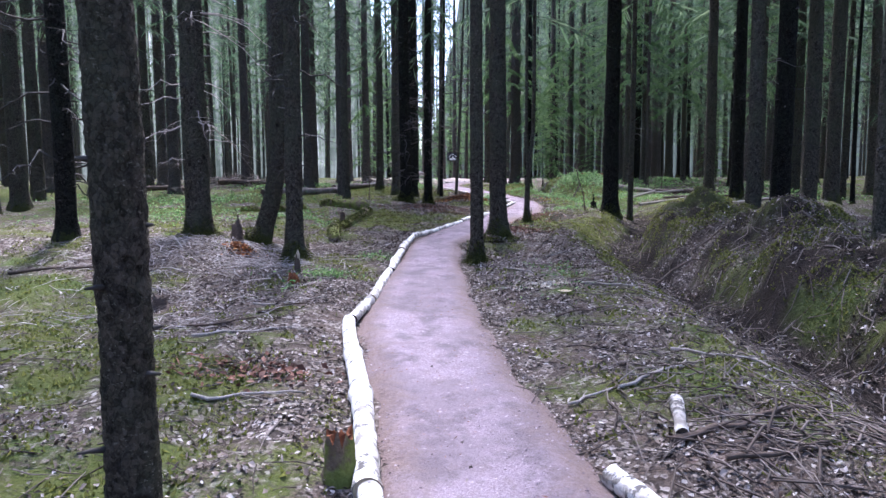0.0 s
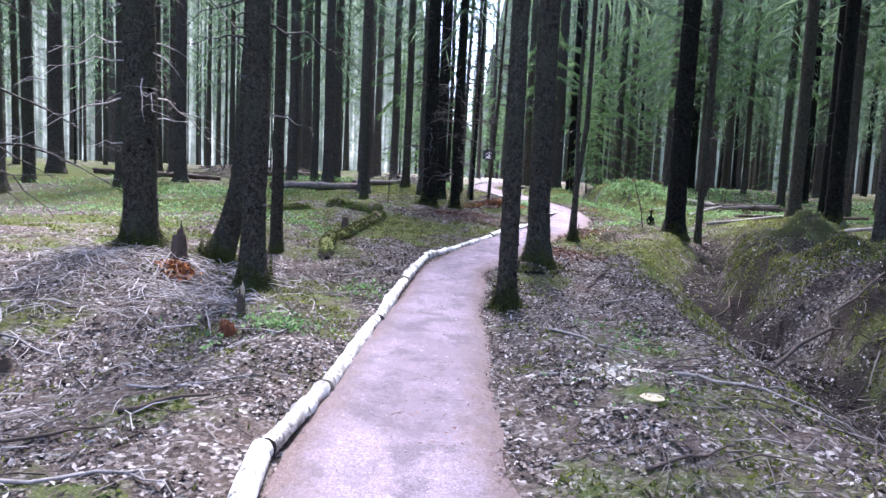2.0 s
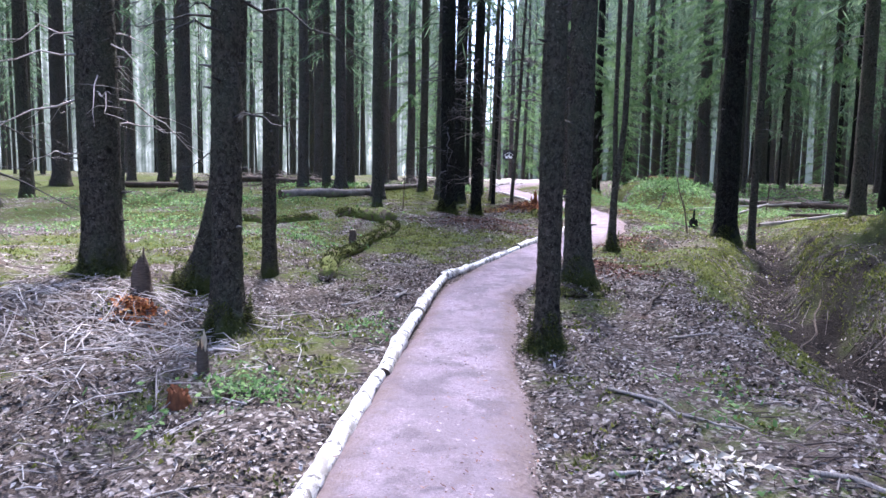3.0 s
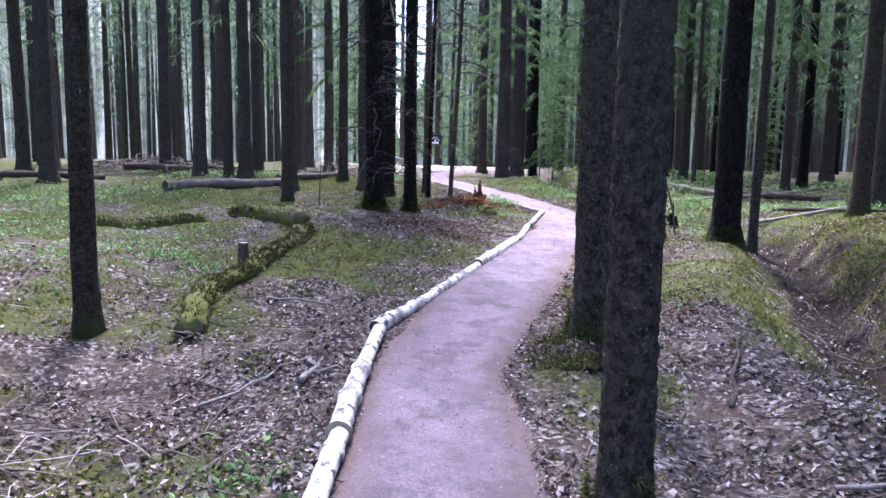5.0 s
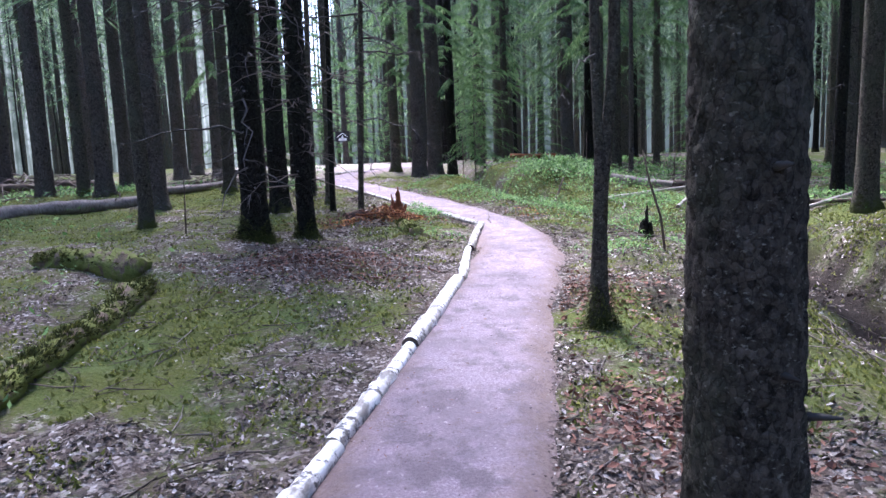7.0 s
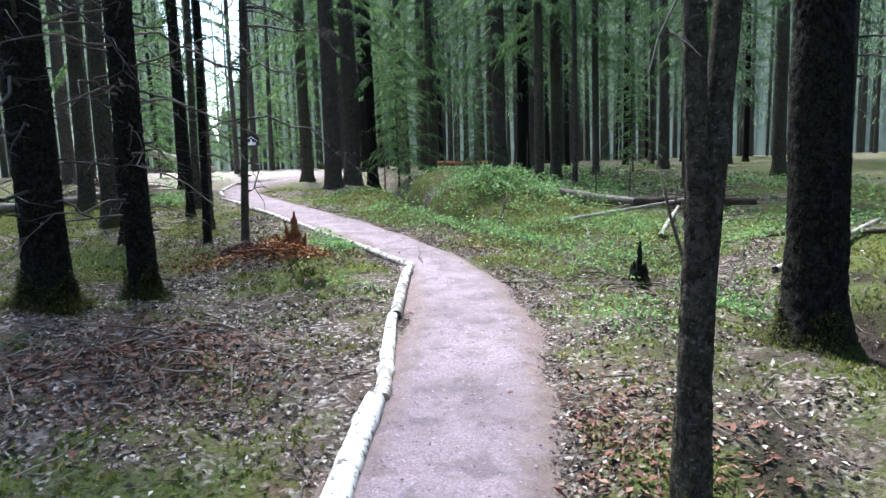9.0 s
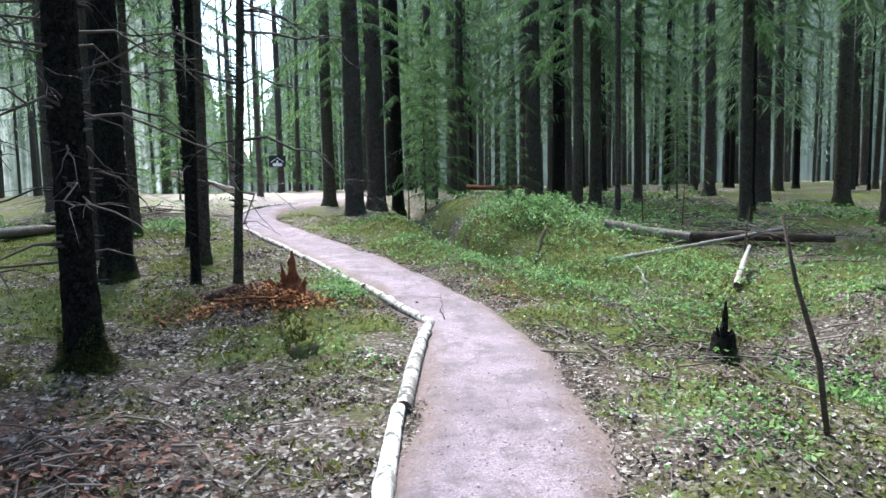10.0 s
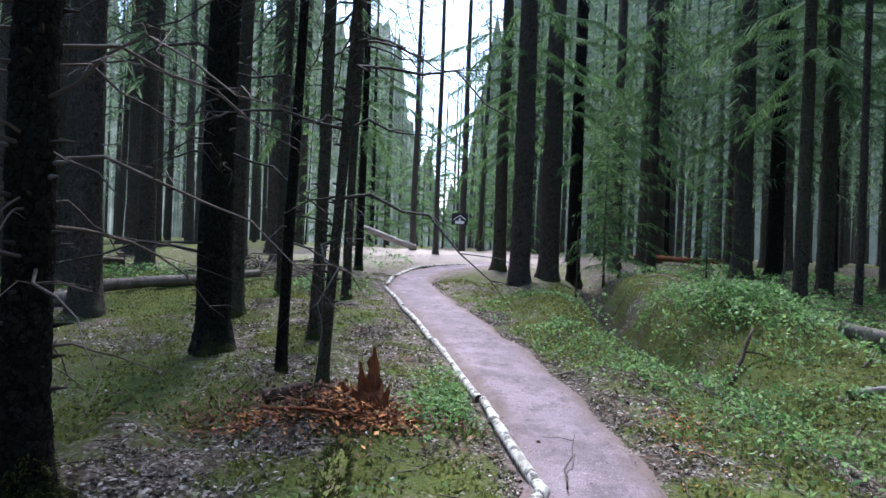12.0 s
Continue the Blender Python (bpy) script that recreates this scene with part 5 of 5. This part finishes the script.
fallen_log((5.6, 19.5), (6.9, 20.9), 0.034, 246, GREY_WOOD, "bare pale fallen branch on bilberry", (0.04, 0.25))
fallen_branch((4.55, 22.6), (4.9, 22.95), 0.035, 247, DARK_WOOD, "dead root leaning out of the mound", (0.0, 0.32), 1)
fallen_branch((4.4, 18.0), (3.9, 17.2), 0.018, 248, DARK_WOOD, "dark stick in the litter", side=2)
fallen_branch((5.1, 20.4), (5.5, 21.3), 0.02, 249, GREY_WOOD, "pale stick on bilberry", side=2)
fallen_branch((3.0, 18.9), (3.05, 19.6), 0.006, 250, DARK_WOOD, "thin twig on the path", side=2)
fallen_branch((2.3, 19.15), (2.45, 19.9), 0.006, 251, DARK_WOOD, "thin twig on the path", (0.05, 0.1), side=1)
twig_heap("brush_heap", 4.3, 18.2, 1.2, 1.4, 160, 0.35, 0.006, TWIG, "dark sticks and leaves beside a stump", "brush", 32, 0.06)
twig_heap("brush_heap", 10.5, 28.5, 5.0, 5.0, 220, 0.9, 0.010, TWIG, "dead branches scattered between far spruces", "brush", 35, 0.25)
twig_heap("brush_heap", 8.8, 23.5, 2.4, 2.2, 140, 0.9, 0.010, TWIG, "strewn dead branches under the spruces", "brush", 33, 0.3)
for a, b, rad in (((7.6, 39.6), (10.4, 38.2), 0.10), ((7.9, 38.9), (10.0, 38.6), 0.08), ((-3.6, 43.2), (-0.9, 43.6), 0.16)):
    fallen_log(a, b, rad, 44, RED_ROT if rad < 0.15 else GREY_WOOD, "fallen trunk lying at the edge of the clearing", (0.15, 0.15) if rad < 0.15 else (0.9, 0.05))
h = Heap()
h.tube([(0, 0, -0.1), (0.01, 0, 0.7), (0.0, 0.01, 1.3)], [0.02, 0.014, 0.006], 6)
solid("dead_sapling", h, DARK_WOOD, tuple(over(3.55, 27.1)), "thin dead sapling standing on the green mound", "sapling")
h = Heap()
h.tube([(0, 0, -0.1), (-0.06, 0.02, 0.4), (-0.18, 0.06, 0.8), (-0.24, 0.1, 1.15)], [0.016, 0.014, 0.011, 0.006], 8, True, 0.06, 3)
solid("dead_sapling", h, DARK_WOOD, tuple(over(3.65, 16.36)), "thin dark leaning dead stem beside the path", "sapling")
twig_heap("brush_heap", 4.6, 6.5, 1.6, 3.6, 620, 0.26, 0.006, TWIG, "dead twigs and roots strewn over the bank", "brush", 34, 0.12)

for x0, y0, tall, bend in ((8.3, 24.4, 1.1, 0.05), (8.2, 25.6, 1.6, -0.04), (7.0, 26.8, 1.3, 0.03), (6.9, 21.0, 0.8, 0.08), (-2.3, 20.0, 1.0, 0.05), (9.1, 18.8, 1.8, 0.04)):
    h = Heap()
    h.tube([(0, 0, -0.08), (bend * 0.5, 0.01, tall * 0.5), (bend, -0.01, tall)], [0.016, 0.012, 0.005], 6)
    for k in range(5):
        z = tall * (0.35 + 0.12 * k)
        h.tube(limb((bend * z / tall, 0, z), 2.4 * k, 0.18, 0.3, 0.1, 4), [0.004, 0.003, 0.002, 0.001], 4, False)
    solid("dead_sapling", h, DARK_WOOD, tuple(over(x0, y0)), "thin dead sapling with bare twigs in the moss", "sapling", "dead saplings")

# sign board on the pine at the clearing
sign = thing("sign_board", (0.8, 50.16, at(0.95, 50.4) + 1.75), "black notice board with white drawing on a pine", "sign")


def box(heap, x0, x1, y0, y1, z0, z1):
    heap.add([(x, y, z) for x in (x0, x1) for y in (y0, y1) for z in (z0, z1)], [(0, 1, 3, 2), (4, 6, 7, 5), (0, 4, 5, 1), (2, 3, 7, 6), (0, 2, 6, 4), (1, 5, 7, 3)])


black = Nodes("black_board", 0.5, 0.4).done((0.012, 0.013, 0.018))
white = Nodes("white_paint", 0.6, 0.3).done((0.75, 0.76, 0.78))
h = Heap()
box(h, -0.44, 0.44, -0.02, 0.02, -0.31, 0.31)
part("board", h, black, sign, "", False)
h = Heap()
box(h, -0.24, 0.24, -0.03, -0.024, -0.26, -0.1)
part("panel", h, white, sign, "white block", False)
for s in (-1, 1):
    h = Heap()
    h.tube([(0, -0.028, 0.2), (s * 0.34, -0.028, -0.05)], [0.02, 0.02], 4)
    part("line", h, white, sign, "white slanting line")
h = Heap()
h.tube([(0, -0.027, -0.1), (0, -0.027, 0.06)], [0.07, 0.04], 8)
part("emblem", h, white, sign, "pale mark")

# ---- low plants and litter ----


def sprinkle(count, xr, yr, chance, seed):
    r = np.random.default_rng(seed)
    xs, ys = [], []
    got = 0
    while got < count:
        x, y = r.uniform(*xr, 40000), r.uniform(*yr, 40000)
        keep = r.random(40000) < chance(x, y)
        xs.append(x[keep])
        ys.append(y[keep])
        got += keep.sum()
    x, y = np.concatenate(xs)[:count], np.concatenate(ys)[:count]
    return x, y, r


def ground_detail(x, y):
    band = np.clip(1 - np.abs(x - 1) / 14, 0, 1)
    return height(x, y) + 0.035 * fbm(x, y, 6.0, 2, 11.0) * np.clip(off_track(x, y) / 0.3, 0, 1) * band


def leaf_sheet(name, x, y, r, size, tilt, up, material, label, category, squash=0.6):
    """Folded single leaves over the ground as one sheet of litter."""
    n = len(x)
    c = np.stack([x, y, ground_detail(x, y) + up * (0.3 + r.random(n))], -1)
    az = r.random(n) * 6.283
    a = np.stack([np.cos(az), np.sin(az), tilt * r.normal(size=n)], -1)
    b = np.stack([-np.sin(az), np.cos(az), tilt * r.normal(size=n)], -1)
    ln = (size * (0.5 + 0.9 * r.random(n)))[:, None]
    w = ln * (squash * (0.6 + 0.6 * r.random(n)))[:, None]
    curl = np.array([0, 0, 1]) * ln * (0.15 + 0.3 * r.random(n))[:, None]
    v = np.stack([c - a * ln, c + b * w + curl, c + a * ln + curl * 0.5, c - b * w + curl], 1)
    h = Heap()
    k = 4 * np.arange(n)
    h.add(v.reshape(-1, 3), np.concatenate([np.stack([k, k + 1, k + 2], -1), np.stack([k, k + 2, k + 3], -1)]).tolist())
    return solid(name, h, material, (0, 0, 0), label, category, kind="stuff", smooth=False)


def litter_chance(x, y):
    m, s, c = cover(x, y)
    o = off_track(x, y)
    # pale leaves thinned at (2.6, 13.6) to stand in for canopy shade
    return np.where(o > 0.02, 1.0, 0.02) * (1.05 - 0.85 * np.clip((m - 0.4) * 3, 0, 1)) * np.exp(-np.clip(o - 1.5, 0, 9) / 2.2) * (1 - 0.15 * s) * (1 - 0.6 * bell(x, y, 2.6, 13.6, 1.1, 1.8)) * np.where((x > 3.4) & (y < 16), 0.75, 1.0) * np.clip(0.5 + 2.4 * fbm(x, y, 3.2, 3, 5.0), 0.04, 1) * (1 - c)


x, y, r = sprinkle(105000, (-8, 9), (-1, 26), litter_chance, 41)
leaf_sheet("leaf_litter", x, y, r, 0.016, 0.4, 0.012, LEAVES, "dry pale brown fallen leaves covering the forest floor", "leaves")


def moss_chance(x, y):
    m, s, c = cover(x, y)
    patchy = m + 1.1 * fbm(x, y, 3.2, 3, 15.0) + 0.9 * fbm(x, y, 9.0, 2, 16.0)
    return np.clip((patchy - 0.5) * 4, 0, 1) * (off_track(x, y) > 0.08) * (1 - 0.75 * s) * np.exp(-np.clip(off_track(x, y) - 2, 0, 9) / 4)


def moss_sheet(name, x, y, r, label):
    n = len(x)
    c = np.stack([x, y, ground_detail(x, y) - 0.004], -1)
    tip = c + np.stack([r.normal(size=n) * 0.016, r.normal(size=n) * 0.016, 0.012 + 0.028 * r.random(n)], -1)
    az = r.random(n) * 3.14
    wv = np.stack([np.cos(az), np.sin(az), 0 * az], -1) * (0.008 + 0.012 * r.random(n))[:, None]
    h = Heap()
    k = 3 * np.arange(n)
    h.add(np.stack([c - wv, c + wv, tip], 1).reshape(-1, 3), np.stack([k, k + 1, k + 2], -1).tolist())
    solid(name, h, MOSS_TUFT, (0, 0, 0), label, "moss", kind="stuff", smooth=False)


moss_sheet("moss", *sprinkle(125000, (-8, 9), (-1, 30), moss_chance, 42), "yellow-green moss tufts over the ground")

# shaggy moss round the feet of the nearest spruces
for ob in [o for o in scene.objects if o.name.startswith("spruce_tree")]:
    wide = {(-3.83, 10.05): 0.19, (-2.92, 10.1): 0.15, (-2.05, 8.92): 0.14, (0.465, 8.95): 0.1, (0.96, 11.13): 0.15, (4.12, 15.75): 0.2, (-1.03, 18.05): 0.17, (-0.43, 18.55): 0.12, (1.86, 14.08): 0.07}.get((round(ob.location.x, 3), round(ob.location.y, 3)))
    if not wide:
        continue
    r = np.random.default_rng(int(900 * wide))
    n = int(30000 * wide)
    az, up = r.uniform(0, 6.283, n), 0.22 * r.random(n) ** 2.0
    up = up * (0.55 + 0.9 * np.abs(np.sin(1.5 * az + ob.location.x)))
    out = wide * (1.05 + 1.1 * np.exp(-up / 0.06) * r.random(n)) + 0.01
    px, py = out * np.cos(az), out * np.sin(az)
    ground_z = height(ob.location.x + px, ob.location.y + py) - ob.location.z
    c = np.stack([px, py, ground_z + up], -1)
    tip = c + np.stack([0.022 * np.cos(az), 0.022 * np.sin(az), 0.012 * r.normal(size=n)], -1) + r.normal(size=(n, 3)) * 0.008
    w = np.stack([-np.sin(az), np.cos(az), 0.4 * r.normal(size=n)], -1) * 0.005
    h = Heap()
    k = 3 * np.arange(n)
    h.add(np.stack([c - w, c + w, tip], 1).reshape(-1, 3), np.stack([k, k + 1, k + 2], -1).tolist())
    part("moss_foot", h, MOSS_DARK, ob, "shaggy olive moss", False)["kind"] = "stuff"

x, y, r = sprinkle(36000, (1.8, 6.4), (-0.5, 17), lambda a, b: (off_track(a, b) > 0.6) * np.where(b > 11, 0.35, 1.0) * np.where(a > np.interp(b, DITCH_Y, DITCH_X) - 0.3, 1.0, 0.45) * np.clip(0.45 + 2.2 * fbm(a, b, 2.6, 3, 45.0), 0.05, 1), 46)
leaf_sheet("leaf_litter", x, y, r, 0.016, 0.5, 0.014, LEAVES, "dry brown leaves caught on the ditch bank", "leaves")
x, y, r = sprinkle(14000, (-2, 4.5), (0.0, 30), lambda a, b: np.exp(-(off_track(a, b) / 0.09) ** 2) * np.clip(0.5 + 2.0 * fbm(a, b, 1.8, 3, 47.0), 0.08, 1), 48)
leaf_sheet("leaf_litter", x, y, r, 0.012, 0.3, 0.012, LEAVES, "small brown leaves strewn along the path edge", "leaves")

MOSS_BANK = lambda a, b: np.clip(3.0 * fbm(a, b, 1.5, 3, 57.0) + 0.15, 0, 1) * (a > np.interp(b, DITCH_Y, DITCH_X) + 0.35) + np.exp(-((a - np.interp(b, DITCH_Y, DITCH_X) + 0.72) / 0.17) ** 2) * (b > 7) * np.clip(0.5 + 2 * fbm(a, b, 1.7, 3, 59.0), 0, 1)
x, y, r = sprinkle(1500, (-2, 4.5), (0.5, 30), lambda a, b: (off_track(a, b) < 0) * np.clip(0.12 + 1.6 * fbm(a, b, 1.3, 3, 53.0) + 0.3 * np.exp(off_track(a, b) / 0.12), 0.02, 1), 54)
n = len(x)
az = r.random(n) * 6.283
c = np.stack([x, y, np.interp(y, SLOPE_Y, SLOPE_Z) + 0.034 + 0.022 * fbm(x, y, 1.5, 3, 41.0)], -1)
a = np.stack([np.cos(az), np.sin(az), 0 * az], -1) * (0.006 + 0.022 * r.random(n) ** 3)[:, None]
b = np.stack([-np.sin(az), np.cos(az), 0.4 * r.random(n)], -1) * (0.002 + 0.004 * r.random(n))[:, None]
k = 4 * np.arange(n)
h = Heap()
h.add(np.stack([c - a, c + b, c + a, c - b], 1).reshape(-1, 3), np.stack([k, k + 1, k + 2, k + 3], -1).tolist())
solid("path_litter", h, RED_LEAVES, (0, 0, 0), "brown needles, leaf scraps and twigs on the path", "leaves", kind="stuff", smooth=False)
moss_sheet("moss", *sprinkle(42000, (2.0, 6.5), (0.0, 17), MOSS_BANK, 49), "olive moss over the ditch bank and its lip")

x, y, r = sprinkle(8500, (-2, 4), (0.5, 26), lambda a, b: (off_track(a, b) < 0.02) * np.clip(0.4 + 1.6 * fbm(a, b, 1.6, 3, 8.0), 0.05, 1), 44)
n = len(x)
size = 0.002 + 0.007 * r.random(n) ** 2.5
mid = np.stack([x, y, np.interp(y, SLOPE_Y, SLOPE_Z) + 0.022 + 0.022 * fbm(x, y, 1.5, 3, 41.0) + size * 0.2], -1)
flat = np.array([(1, 0, 0), (0, 1, 0), (-1, 0, 0), (0, -1, 0), (0, 0, 0.6), (0, 0, -0.6)])
h = Heap()
turned = r.random(n) * 6.283
shape = flat[None] * (0.7 + 0.6 * r.random((n, 6, 1)))
spun = np.stack([shape[..., 0] * np.cos(turned)[:, None] - shape[..., 1] * np.sin(turned)[:, None], shape[..., 0] * np.sin(turned)[:, None] + shape[..., 1] * np.cos(turned)[:, None], shape[..., 2]], -1)
six = 6 * np.arange(n)[:, None]
h.add((mid[:, None, :] + spun * size[:, None, None]).reshape(-1, 3), np.concatenate([six + np.array(f) for f in ((0, 1, 4), (1, 2, 4), (2, 3, 4), (3, 0, 4), (1, 0, 5), (2, 1, 5), (3, 2, 5), (0, 3, 5))]).tolist())
solid("gravel", h, PEBBLE, (0, 0, 0), "loose small pinkish and grey stones on the path", "gravel", kind="stuff", smooth=False)

x, y, r = sprinkle(4200, (-7, 8), (-1, 24), lambda a, b: (off_track(a, b) > 0.0) * np.exp(-np.clip(off_track(a, b) - 1.5, 0, 9) / 2.0) * 0.5 + (off_track(a, b) <= 0) * 0.02, 43)
n = len(x)
az, ln = r.random(n) * 6.283, 0.04 + 0.16 * r.random(n) ** 2
h = Heap()
for q in range(n):
    d = np.array([math.cos(az[q]), math.sin(az[q])]) * ln[q]
    xs, ys = np.array([x[q] - d[0], x[q] + d[1] * 0.1, x[q] + d[0]]), np.array([y[q] - d[1], y[q] - d[0] * 0.1, y[q] + d[1]])
    zs = ground_detail(xs, ys) + 0.012
    h.tube(np.stack([xs, ys, zs], -1), np.array([1, 0.8, 0.4]) * (0.003 + 0.014 * ln[q]), 3, False)
solid("twig_litter", h, TWIG, (0, 0, 0), "small dry twigs scattered over the ground", "twigs", kind="stuff")


def bilberry(x0, y0, rx, ry, count, tall, size, label, seed):
    """A low shrub patch: thin stems and many small leaves."""
    r = np.random.default_rng(seed)
    x = x0 + rx * np.clip(r.normal(size=count) * 0.5, -1.3, 1.3)
    y = y0 + ry * np.clip(r.normal(size=count) * 0.5, -1.3, 1.3)
    keep = (fbm(x, y, 1.1, 3, seed * 1.7) > 0.12 * r.normal(size=count) - 0.10) & (off_track(x, y) > 0.1) & (cover(x, y)[1] < 0.25)
    x, y = x[keep], y[keep]
    n = len(x)
    lump = 0.45 + 0.9 * np.clip(fbm(x, y, 2.2, 3, seed) + 0.5, 0, 1)
    c = np.stack([x, y, height(x, y) + tall * lump * (0.15 + 0.85 * np.sqrt(r.random(n)))], -1)
    az = r.random(n) * 6.283
    a = np.stack([np.cos(az), np.sin(az), 0.5 * r.normal(size=n)], -1)
    b = np.stack([-np.sin(az), np.cos(az), 0.5 * r.normal(size=n)], -1)
    ln = (1.25 * size * (0.5 + 0.9 * r.random(n)))[:, None]
    v = np.stack([c - a * ln, c + b * ln * 0.5 - (0, 0, 0.003), c + a * ln, c - b * ln * 0.5 - (0, 0, 0.003)], 1)
    base = np.array([x0, y0, at(x0, y0)])
    h = Heap()
    k = 4 * np.arange(n)
    h.add((v - base).reshape(-1, 3), np.concatenate([np.stack([k, k + 1, k + 2], -1), np.stack([k, k + 2, k + 3], -1)]).tolist())
    ob = thing("bilberry_patch", base, label, "shrub", "bilberry patches", kind="stuff")
    part("leaves", h, BILBERRY, ob, "", False)["kind"] = "stuff"
    s = Heap()
    for q in range(0, n, 12):
        g = np.array([x[q], y[q], height(x[q], y[q])])
        s.tube(np.array([g, c[q]]) - base, [0.0025, 0.0015], 3, False)
    part("stems", s, DARK_WOOD, ob, "thin brown stems")["kind"] = "stuff"


BUSH, LOW = "dense green bilberry shrub over a mound", "low green bilberry plants among moss"
for k, (x0, y0, rx, ry, count, tall, size, label) in enumerate((
        (5.5, 25.0, 1.5, 2.2, 12000, 0.40, 0.024, BUSH), (5.2, 21.4, 1.8, 2.2, 5200, 0.2, 0.018, LOW), (4.3, 19.6, 1.3, 1.6, 3000, 0.16, 0.017, LOW), (3.0, 25.4, 1.0, 3.0, 7000, 0.09, 0.018, LOW),
        (3.6, 21.9, 0.9, 1.4, 3200, 0.12, 0.016, LOW), (6.6, 19.2, 2.0, 2.0, 3500, 0.18, 0.018, LOW), (1.55, 20.7, 0.35, 0.9, 1800, 0.16, 0.016, LOW), (1.2, 18.2, 0.45, 0.6, 900, 0.12, 0.015, LOW), (0.4, 18.0, 0.5, 0.5, 500, 0.1, 0.015, LOW),
        (-1.95, 7.25, 0.22, 0.2, 520, 0.14, 0.018, "small bright green bilberry clump in the litter"), (-1.35, 7.7, 0.4, 0.3, 420, 0.08, 0.016, LOW), (-1.1, 9.2, 0.5, 0.6, 420, 0.07, 0.015, LOW),
        (-3.0, 13.4, 0.9, 0.8, 1900, 0.11, 0.016, LOW), (-6.0, 15.5, 3.4, 3.0, 3600, 0.10, 0.022, LOW), (-8.5, 21.0, 4.0, 3.0, 3400, 0.14, 0.03, LOW), (-1.3, 27.8, 0.9, 1.6, 2000, 0.2, 0.025, LOW), (-1.6, 34, 1.4, 2.0, 2200, 0.25, 0.03, LOW),
        (4.6, 17.0, 1.0, 0.8, 1400, 0.14, 0.018, LOW), (1.35, 7.4, 0.6, 1.2, 500, 0.06, 0.014, LOW), (8.5, 25.5, 2.4, 2.0, 2600, 0.15, 0.025, LOW), (3.2, 16.6, 0.5, 0.9, 700, 0.09, 0.015, LOW), (9.5, 29.0, 3.2, 3.0, 3000, 0.16, 0.034, LOW), (13.0, 25.5, 3.0, 3.5, 3000, 0.16, 0.036, LOW), (7.0, 31.0, 2.0, 2.6, 2600, 0.2, 0.03, LOW), (10.5, 20.0, 2.5, 2.5, 2200, 0.14, 0.03, LOW), (-6.5, 28.5, 3.0, 2.6, 2600, 0.18, 0.034, LOW), (11.0, 34.5, 4.0, 2.5, 2600, 0.2, 0.045, LOW))):
    bilberry(x0, y0, rx, ry, count, tall, size, label, 300 + k)


twig_heap("brush_heap", 3.2, 6.0, 0.7, 4.0, 260, 0.2, 0.005, TWIG, "dead twigs and leaves fallen into the ditch", "brush", 61, 0.08)
twig_heap("brush_heap", 3.7, 12.6, 0.8, 1.8, 180, 0.2, 0.005, TWIG, "dead twigs and leaves fallen into the ditch", "brush", 62, 0.08)

# cushions of soil and moss over the root plates beside the path
def clod_heap(seed):
    r = np.random.default_rng(seed)
    h = Heap()
    rows, cols = 7, 12
    pts = []
    for i in range(rows):
        a = math.pi * (i + 0.4) / (rows - 0.2)
        for j in range(cols):
            t = 2 * math.pi * j / cols
            d = 1 + 0.16 * math.sin(3 * t + seed) * math.sin(a) + 0.12 * r.normal()
            pts.append((d * math.sin(a) * math.cos(t), d * math.sin(a) * math.sin(t), 0.6 * d * math.cos(a)))
    faces = [(i * cols + j, i * cols + (j + 1) % cols, (i + 1) * cols + (j + 1) % cols) for i in range(rows - 1) for j in range(cols)]
    faces += [(i * cols + j, (i + 1) * cols + (j + 1) % cols, (i + 1) * cols + j) for i in range(rows - 1) for j in range(cols)]
    faces += [(0, (j + 1) % cols, j) for j in range(1, cols - 1)]
    return np.array(pts), faces


rc = np.random.default_rng(808)
clods = Heap()
tufts = Heap()
SPOTS = []
for x0, y0, wide, deep, many in ((0.9, 10.85, 0.36, 0.28, 26), (0.5, 8.85, 0.17, 0.14, 10), (1.0, 11.2, 0.32, 0.3, 10)):
    for k in range(many):
        a, q = rc.uniform(2.6, 6.8), rc.uniform(0.55, 1.0)
        SPOTS.append((x0 + wide * q * math.cos(a), y0 + deep * q * math.sin(a), rc.uniform(0.035, 0.085)))
for k, (gx, y, size) in enumerate(SPOTS):
    pts, faces = clod_heap(900 + k)
    base = np.array([gx, y, at(gx, y) - size * 0.30])
    clods.add(pts * size * np.array([1.2, rc.uniform(1, 1.9), 0.62]) + base, faces)
    for i in range(int(700 * size) if k % 3 else 8):
        p = pts[rc.integers(len(pts) * 4 // 7)] * size * np.array([1.2, 1.4, 0.6]) + base + rc.normal(size=3) * 0.02
        a = rc.random() * 6.283
        w = np.array([math.cos(a), math.sin(a), 0]) * 0.009
        tufts.add([p - w, p + w, p + rc.normal(size=3) * 0.014 + (0, 0, 0.028)], [(0, 1, 2)])
solid("moss_cushions", clods, CLOD, (0, 0, 0), "lumpy dark soil and moss over root plates", "moss", kind="stuff")
solid("moss_cushion_tufts", tufts, MOSS_DARK, (0, 0, 0), "short olive moss shoots over root plates", "moss", kind="stuff", smooth=False)
